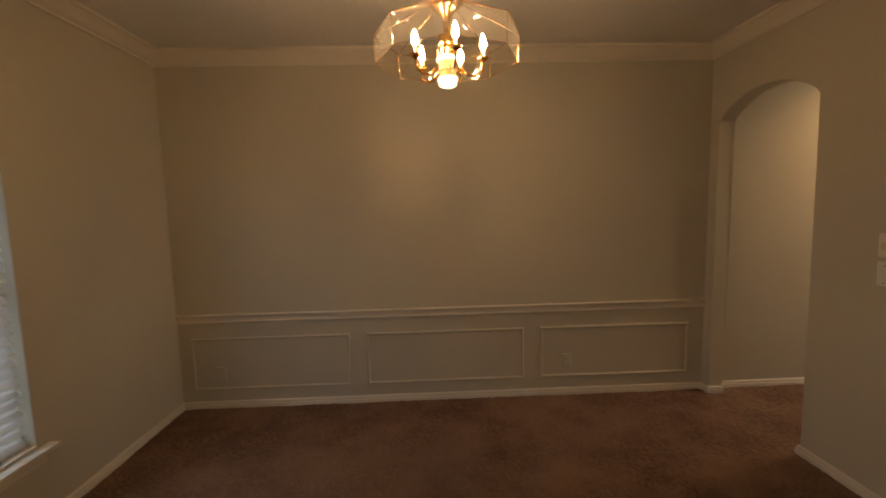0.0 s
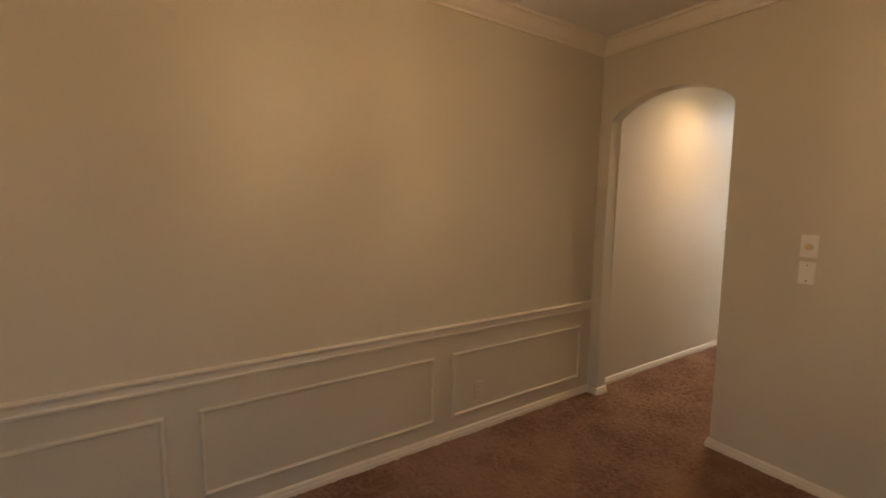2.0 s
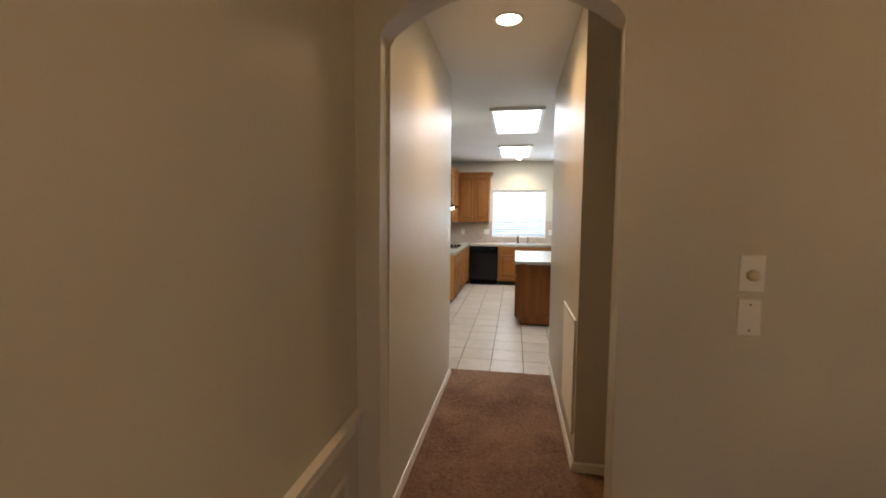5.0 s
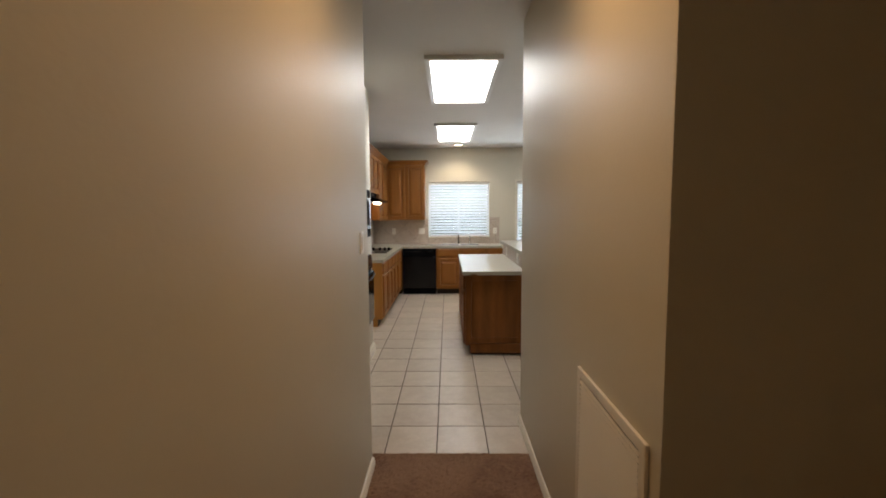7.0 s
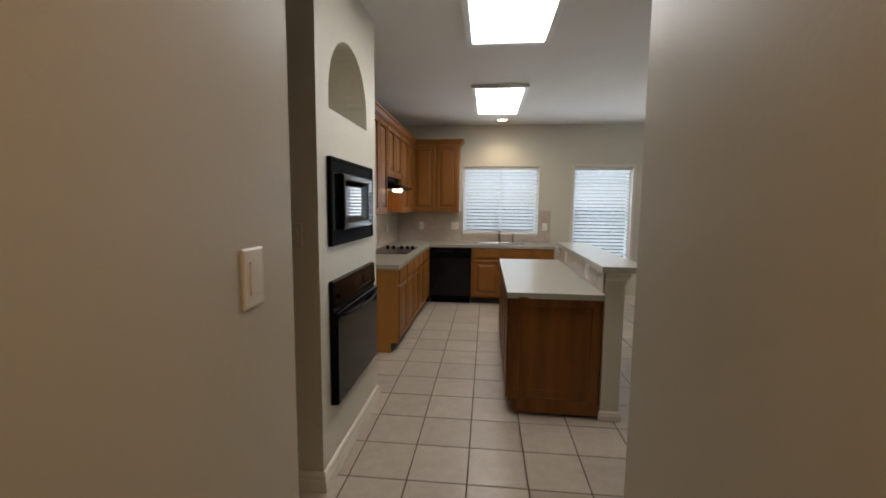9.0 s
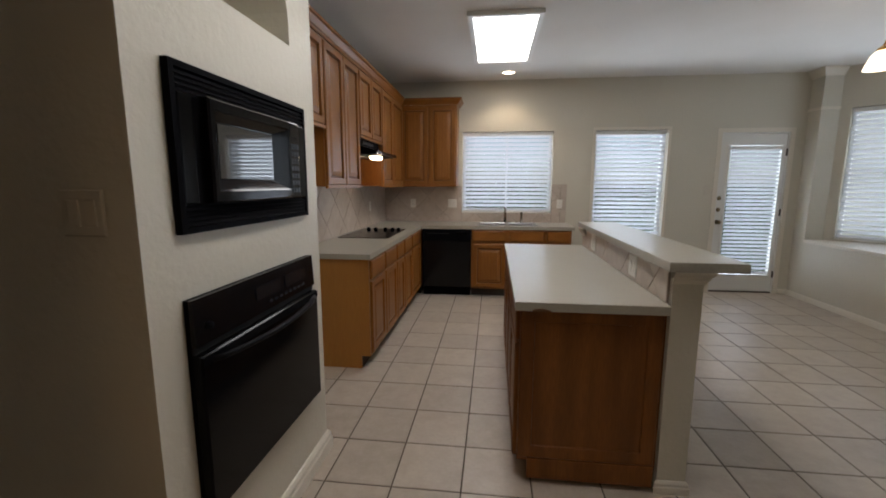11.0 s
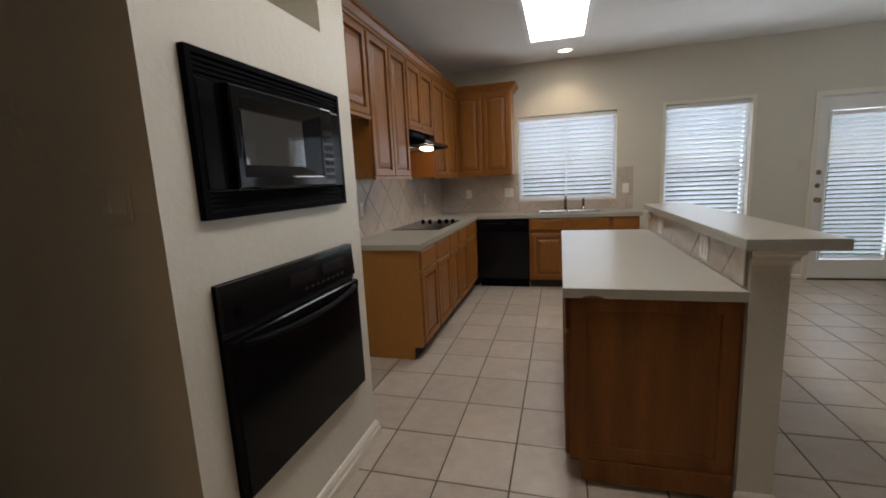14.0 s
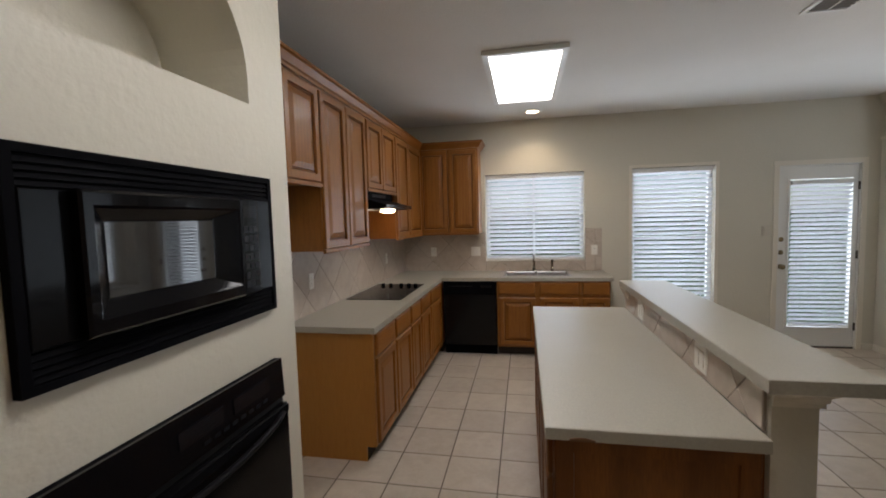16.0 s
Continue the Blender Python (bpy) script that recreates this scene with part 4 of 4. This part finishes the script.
grille = thing("return_grille", pose(0.5445, 1.45, 0.20, 0, 0, FACE_NX), "cream painted return air grille on the hallway wall", "air vent")
GW, GH = 0.56, 0.70
part("frame", boxes((0, GW, -0.014, -0.0005, 0, 0.035), (0, GW, -0.012, -0.0005, GH - 0.035, GH), (0, 0.035, -0.012, -0.0005, 0.035, GH - 0.035), (GW - 0.035, GW, -0.012, -0.0005, 0.035, GH - 0.035), bevel=0.003), TRIM, grille)
part("backing", boxes((0.035, GW - 0.035, -0.002, -0.0005, 0.035, GH - 0.035)), VENTDARK, grille)
for k in range(34):
    part("slat", prism(bmesh.new(), [(-0.005, 0.043 + k * 0.0186), (-0.0125, 0.037 + k * 0.0186), (-0.0135, 0.036 + k * 0.0186), (-0.006, 0.044 + k * 0.0186)], "x", 0.035, GW - 0.035), TRIM, grille)

# ---- switches and outlets ----


def plate(name, m, label, category, kind, w=0.072, h=0.116, material=None):
    root = thing(name, m, label, category, "switches and outlets")
    part("cover_plate", rect_loft(bmesh.new(), w, h, [(0, -0.0005), (0, -0.003), (0.004, -0.006)], -w / 2, -h / 2), material or PLATE, root)
    if kind == "outlet":
        for z in (-0.020, 0.020):
            s = part("socket", rect_loft(bmesh.new(), 0.032, 0.028, [(0, -0.0061), (0.002, -0.008)], -0.016, z - 0.014), material or PLATE, root)
            part("slot", boxes((-0.008, -0.006, -0.0085, -0.0081, z - 0.004, z + 0.006), (0.006, 0.008, -0.0085, -0.0081, z - 0.004, z + 0.005)), VENTDARK, s)
    elif kind == "dimmer":
        part("dimmer_knob", lathe(bmesh.new(), [(0.018, 0), (0.017, 0.014), (0.012, 0.018)], 18, (0, -0.006, -0.004), Matrix.Rotation(radians(90), 4, "X")), IVORY, root, "ivory rotary knob", True)
    elif kind == "blank":
        for z in (-0.042, 0.042):
            part("screw", lathe(bmesh.new(), [(0.0035, 0), (0.002, 0.0012)], 8, (0, -0.006, z), Matrix.Rotation(radians(90), 4, "X")), IRON, root)
    else:
        n = 2 if w > 0.1 else 1
        for k in range(n):
            x = (k - (n - 1) / 2) * 0.046
            part("rocker", rect_loft(bmesh.new(), 0.033, 0.066, [(0, -0.0061), (0.001, -0.009), (0.004, -0.0095)], x - 0.0165, -0.033), material or PLATE, root)
    return root


plate("dimmer_switch", pose(0.931, -0.1505, 1.326), "ivory rotary dimmer on a white plate", "light switch", "dimmer", 0.076, 0.12)
plate("blank_plate", pose(0.931, -0.1505, 1.184), "white blank wall plate with two screws", "wall plate", "blank", 0.072, 0.12)
plate("wall_outlet", pose(-0.4045, -1.283, 0.292, 0, 0, FACE_X), "beige painted duplex outlet on the wainscot", "outlet", "outlet", material=PAINT)
plate("wall_outlet", pose(-0.4045, -4.05, 0.285, 0, 0, FACE_X), "beige painted duplex outlet on the wainscot", "outlet", "outlet", material=PAINT)
plate("light_switch", pose(-0.4125, 2.055, 1.336, 0, 0, FACE_X), "white rocker light switch on the hallway wall", "light switch", "switch")
# Plate darker than the white ones to put the passage's shade into it.
plate("light_switch", pose(-0.915, 3.2695, 1.325), "double light switch with the passage shade in its colour", "light switch", "switch", 0.118, 0.116, ALMOND)
for x, w in ((-1.021, 0.072), (-0.476, 0.118), (0.958, 0.072)):
    plate("wall_outlet", pose(x, 8.1475, 1.14), "white outlet on the tiled backsplash", "outlet", "outlet" if w < 0.1 else "switch", w)
for y in (5.666, 7.40):
    plate("wall_outlet", pose(-1.4175, y, 1.13, 0, 0, FACE_X), "white outlet on the tiled backsplash", "outlet", "outlet")
for y in (5.569, 4.664):
    plate("wall_outlet", pose(0.8325, y, 0.970, 0, 0, FACE_NX), "white double outlet on the tiled bar front", "outlet", "switch", 0.120, 0.116)
plate("light_switch", pose(2.79, 8.1595, 1.33), "almond light switch beside the garden door", "light switch", "switch", material=ALMOND)

# ---- dining chandelier ----
ch = thing("chandelier", pose(1.24, -2.295, 0), "brass and clear glass chandelier with lit candle bulbs", "chandelier")
part("canopy", lathe(bmesh.new(), [(0.065, H - 0.001), (0.062, H - 0.015), (0.03, H - 0.035), (0.012, H - 0.04)], 20), BRASS, ch, smooth=True)
for k in range(7):
    z = H - 0.05 - k * 0.034
    ring = [(0.011 * math.cos(a * math.tau / 12) * (k % 2), 0.011 * math.cos(a * math.tau / 12) * ((k + 1) % 2), z + 0.021 * math.sin(a * math.tau / 12)) for a in range(13)]
    part("chain_link", tube(bmesh.new(), ring, 0.0028, 5), BRASS, ch)
part("stem", lathe(bmesh.new(), [(0.008, H - 0.28), (0.012, 2.36), (0.060, 2.335), (0.066, 2.318), (0.040, 2.296), (0.016, 2.27), (0.014, 2.215), (0.034, 2.205), (0.030, 2.180), (0.036, 2.160)], 18), BRASS, ch, smooth=True)
part("crystal_column", lathe(bmesh.new(), [(0.036, 2.128), (0.038, 2.118), (0.034, 2.112), (0.033, 2.085), (0.036, 2.080), (0.032, 2.074), (0.033, 2.050), (0.031, 2.046)], 14), CRYSTAL, ch, "glowing faceted crystal column")
for z, rr in ((2.119, 0.040), (2.046, 0.037)):
    part("crystal_rim", lathe(bmesh.new(), [(rr - 0.008, z + 0.009), (rr, z + 0.006), (rr + 0.001, z - 0.004), (rr - 0.008, z - 0.007)], 14), LOWERLENS, ch, "bright lit crystal rim")
part("lens", lathe(bmesh.new(), [(0.030, 2.040), (0.035, 2.034), (0.033, 2.025), (0.020, 2.019), (0.004, 2.017)], 18), LOWERLENS, ch, "bright frosted lower lens", True)
for k in range(10):
    a = math.tau * k / 10
    part("prism_drop", tube(bmesh.new(), [(0.030 * math.cos(a), 0.030 * math.sin(a), 2.168), (0.036 * math.cos(a), 0.036 * math.sin(a), 2.150), (0.037 * math.cos(a), 0.037 * math.sin(a), 2.131)], [0.003, 0.006, 0.0035], 6), BRASS, ch)
part("hub", lathe(bmesh.new(), [(0.020, 2.066), (0.030, 2.062), (0.030, 2.056), (0.02, 2.052)], 18), BRASS, ch, smooth=True)
N = 8
RINGS = [(0.055, 2.318), (0.275, 2.208), (0.268, 2.108)]


def corner(r, z, k):
    a = math.tau * k / N
    return Vector((r * math.cos(a), r * math.sin(a), z))


for (r0, z0), (r1, z1) in zip(RINGS, RINGS[1:]):
    for k in range(N):
        q = [corner(r0, z0, k), corner(r0, z0, k + 1), corner(r1, z1, k + 1), corner(r1, z1, k)]
        mid = sum(q, Vector()) / 4
        nrm = (q[1] - q[0]).cross(q[3] - q[0]).normalized() * 0.003
        q = [mid + (p - mid) * 0.985 for p in q]
        inner = [mid + (p - mid) * 0.86 for p in q]
        bm = loft(bmesh.new(), [[p for p in q], [p + nrm * 1.2 for p in inner]], cap_first=False)
        part("glass_panel", bm, CLEAR, ch, "clear faceted glass panel")
for r, z in RINGS[1:]:
    for k in range(N):
        part("edge_came", tube(bmesh.new(), [corner(r, z, k), corner(r, z, k + 1)], 0.0016, 6), BRASS, ch)
for (r0, z0), (r1, z1) in zip(RINGS, RINGS[1:]):
    for k in range(N):
        part("edge_came", tube(bmesh.new(), [corner(r0, z0, k), corner(r1, z1, k)], 0.0017, 6), BRASS, ch)
for k in range(5):
    a = math.tau * k / 5 + 0.17
    c, s = math.cos(a), math.sin(a)
    path = [(0.05 * c, 0.05 * s, 2.062), (0.075 * c, 0.075 * s, 2.035), (0.105 * c, 0.105 * s, 2.032), (0.13 * c, 0.13 * s, 2.05), (0.135 * c, 0.135 * s, 2.085)]
    arm = part("arm", tube(bmesh.new(), path, 0.005, 8), BRASS, ch, smooth=True)
    arm.location.z = 0.024
    part("candle_cup", lathe(bmesh.new(), [(0.006, 2.08), (0.02, 2.088), (0.022, 2.096), (0.009, 2.098), (0.009, 2.125)], 14, (0.135 * c, 0.135 * s, 0)), BRASS, arm, smooth=True)
    part("candle_bulb", lathe(bmesh.new(), [(0.006, 2.124), (0.0115, 2.136), (0.0122, 2.146), (0.0085, 2.162), (0.0035, 2.176), (0.001, 2.181)], 12, (0.135 * c, 0.135 * s, 0)), BULB, arm, "lit flame-shaped bulb", True)

# ---- breakfast chandelier ----
bc = thing("breakfast_chandelier", pose(2.85, 5.50, 0.02), "brass chandelier with lit alabaster bell shades", "chandelier")
part("canopy", lathe(bmesh.new(), [(0.07, H - 0.001), (0.066, H - 0.02), (0.02, H - 0.04)], 20), BRASS, bc, smooth=True)
part("stem", lathe(bmesh.new(), [(0.010, H - 0.04), (0.010, 2.42), (0.04, 2.40), (0.05, 2.36), (0.03, 2.30), (0.015, 2.26), (0.004, 2.22)], 16), BRASS, bc, smooth=True)
for k in range(5):
    a = math.tau * k / 5 + math.radians(195)
    c, s = math.cos(a), math.sin(a)
    arm = part("arm", tube(bmesh.new(), [(0.03 * c, 0.03 * s, 2.33), (0.10 * c, 0.10 * s, 2.29), (0.18 * c, 0.18 * s, 2.34), (0.25 * c, 0.25 * s, 2.37), (0.27 * c, 0.27 * s, 2.31)], 0.007, 8), BRASS, bc, smooth=True)
    part("shade_holder", lathe(bmesh.new(), [(0.010, 2.315), (0.03, 2.30), (0.034, 2.275)], 14, (0.27 * c, 0.27 * s, 0)), BRASS, arm, smooth=True)
    part("shade", lathe(bmesh.new(), [(0.030, 2.285), (0.060, 2.255), (0.078, 2.205), (0.092, 2.165), (0.089, 2.165), (0.074, 2.206), (0.056, 2.25), (0.026, 2.278)], 20, (0.27 * c, 0.27 * s, 0)), ALABASTER, arm, "glowing alabaster glass shade", True)

# ---- backsplash tiles, laid diagonally ----


def clipped(poly, u0, u1, v0, v1):
    for axis, lim, sign in ((0, u0, 1), (0, u1, -1), (1, v0, 1), (1, v1, -1)):
        out = []
        for i, p in enumerate(poly):
            q = poly[i - 1]
            a, b = sign * (q[axis] - lim), sign * (p[axis] - lim)
            if (a < 0) != (b < 0):
                t = a / (a - b)
                out.append((q[0] + t * (p[0] - q[0]), q[1] + t * (p[1] - q[1])))
            if b >= 0:
                out.append(p)
        poly = out
        if len(poly) < 3:
            return []
    return poly


def splash(name, m, rects, node, label, side=0.31):
    """Diagonal tiles over the rectangles (u0, u1, z0, z1) of a wall; local x along it, front towards -y."""
    bm = bmesh.new()
    for u0, u1, z0, z1 in rects:
        box(bm, u0, u1, -0.008, -0.0005, z0, z1)
    root = setting(name, bm, SGROUT, label, "backsplash")
    root.matrix_world = m
    h = side / math.sqrt(2)
    for u0, u1, z0, z1 in rects:
        for i in range(-12, 24):
            for j in range(-12, 24):
                c = (node[0] + (i + j) * h, node[1] + (i - j) * h + h)
                q = h - 0.003
                poly = clipped([(c[0] - q, c[1]), (c[0], c[1] - q), (c[0] + q, c[1]), (c[0], c[1] + q)], u0 + 0.002, u1 - 0.002, z0 + 0.002, z1 - 0.002)
                if len(poly) < 3:
                    continue
                area = abs(sum(poly[k - 1][0] * poly[k][1] - poly[k][0] * poly[k - 1][1] for k in range(len(poly)))) / 2
                if area < 4e-4:
                    continue
                mu, mz = sum(p[0] for p in poly) / len(poly), sum(p[1] for p in poly) / len(poly)
                part("tile", loft(bmesh.new(), [[(u, -0.0075, z) for u, z in poly], [(u, -0.011, z) for u, z in poly],
                                                [(mu + (u - mu) * 0.985, -0.012, mz + (z - mz) * 0.985) for u, z in poly]]), SPLASH, root)


splash("backsplash_left", pose(-1.43, 0, 0, 0, 0, FACE_X), [(5.292, 8.146, 0.8905, 1.378)], (6.03, 1.02), "beige diagonal ceramic tile backsplash beside the cooktop")
splash("backsplash_far", pose(0, 8.16, 0), [(-1.417, -0.346, 0.8905, 1.378), (-0.345, 0.853, 0.8905, 1.010), (0.854, 0.965, 0.8905, 1.36)], (-0.60, 1.02), "beige diagonal ceramic tile backsplash under the window")
splash("backsplash_bar", pose(0.845, 0, 0, 0, 0, FACE_NX), [(-5.985, -4.215, 0.8905, 1.044)], (-4.37, 0.965), "beige diagonal ceramic tiles on the bar front")
edge = setting("backsplash_border", boxes((0.968, 1.045, 8.1485, 8.1595, 0.8905, 1.40), (0.854, 0.967, 8.1485, 8.1595, 1.362, 1.40)), SGROUT, "beige tile border of the backsplash", "backsplash")
for a, b, c, d in ((0.970, 1.043, 0.893, 1.06), (0.970, 1.043, 1.064, 1.23), (0.970, 1.043, 1.234, 1.398), (0.856, 0.965, 1.364, 1.398)):
    part("tile", boxes((a, b, 8.146, 8.1484, c, d)), SPLASH, edge)

# ---- kitchen floor tiles ----
PX, PY, X0, Y0 = 0.325, 0.343, -0.365, 2.37
kfloor = setting("floor_kitchen", boxes((-2.4, 5.29, 2.37, 3.40, -0.30, -0.003), (-1.55, 5.29, 3.40, 7.0, -0.30, -0.003), (-1.55, 4.30, 7.0, 8.30, -0.30, -0.003)), GROUT, "beige ceramic tile floor with dark grout", "floor")
bm = rect_loft(bmesh.new(), PX - 0.007, PY - 0.007, [(0, 0.010), (0, 0.002), (0.003, 0.0)])
bm.transform(Matrix.Rotation(radians(-90), 4, "X"))
bmesh.ops.recalc_face_normals(bm, faces=bm.faces[:])
tile_mesh = bpy.data.meshes.new("tile")
bm.to_mesh(tile_mesh)
bm.free()
tile_mesh.materials.append(TILE)
lo = min(v.co.y for v in tile_mesh.vertices)
count = 0
for i in range(-4, 13):
    for j in range(0, 17):
        x, y = X0 + i * PX, Y0 + j * PY
        if x + PX < -1.43 and y > 3.3 or x + PX < -0.79 and 3.3 < y < 4.0 or x + PX < -0.93 and y > 5.34 or y > 7.62 and x + PX < 1.0 or x > 0.29 and x + PX < 0.95 and 4.25 < y < 5.7:
            continue
        ob = new("tile", tile_mesh)
        ob.parent = kfloor
        ob.location = (x + 0.0035, y + 0.0035 - lo, random.uniform(-0.0006, 0.0004))
        count += 1
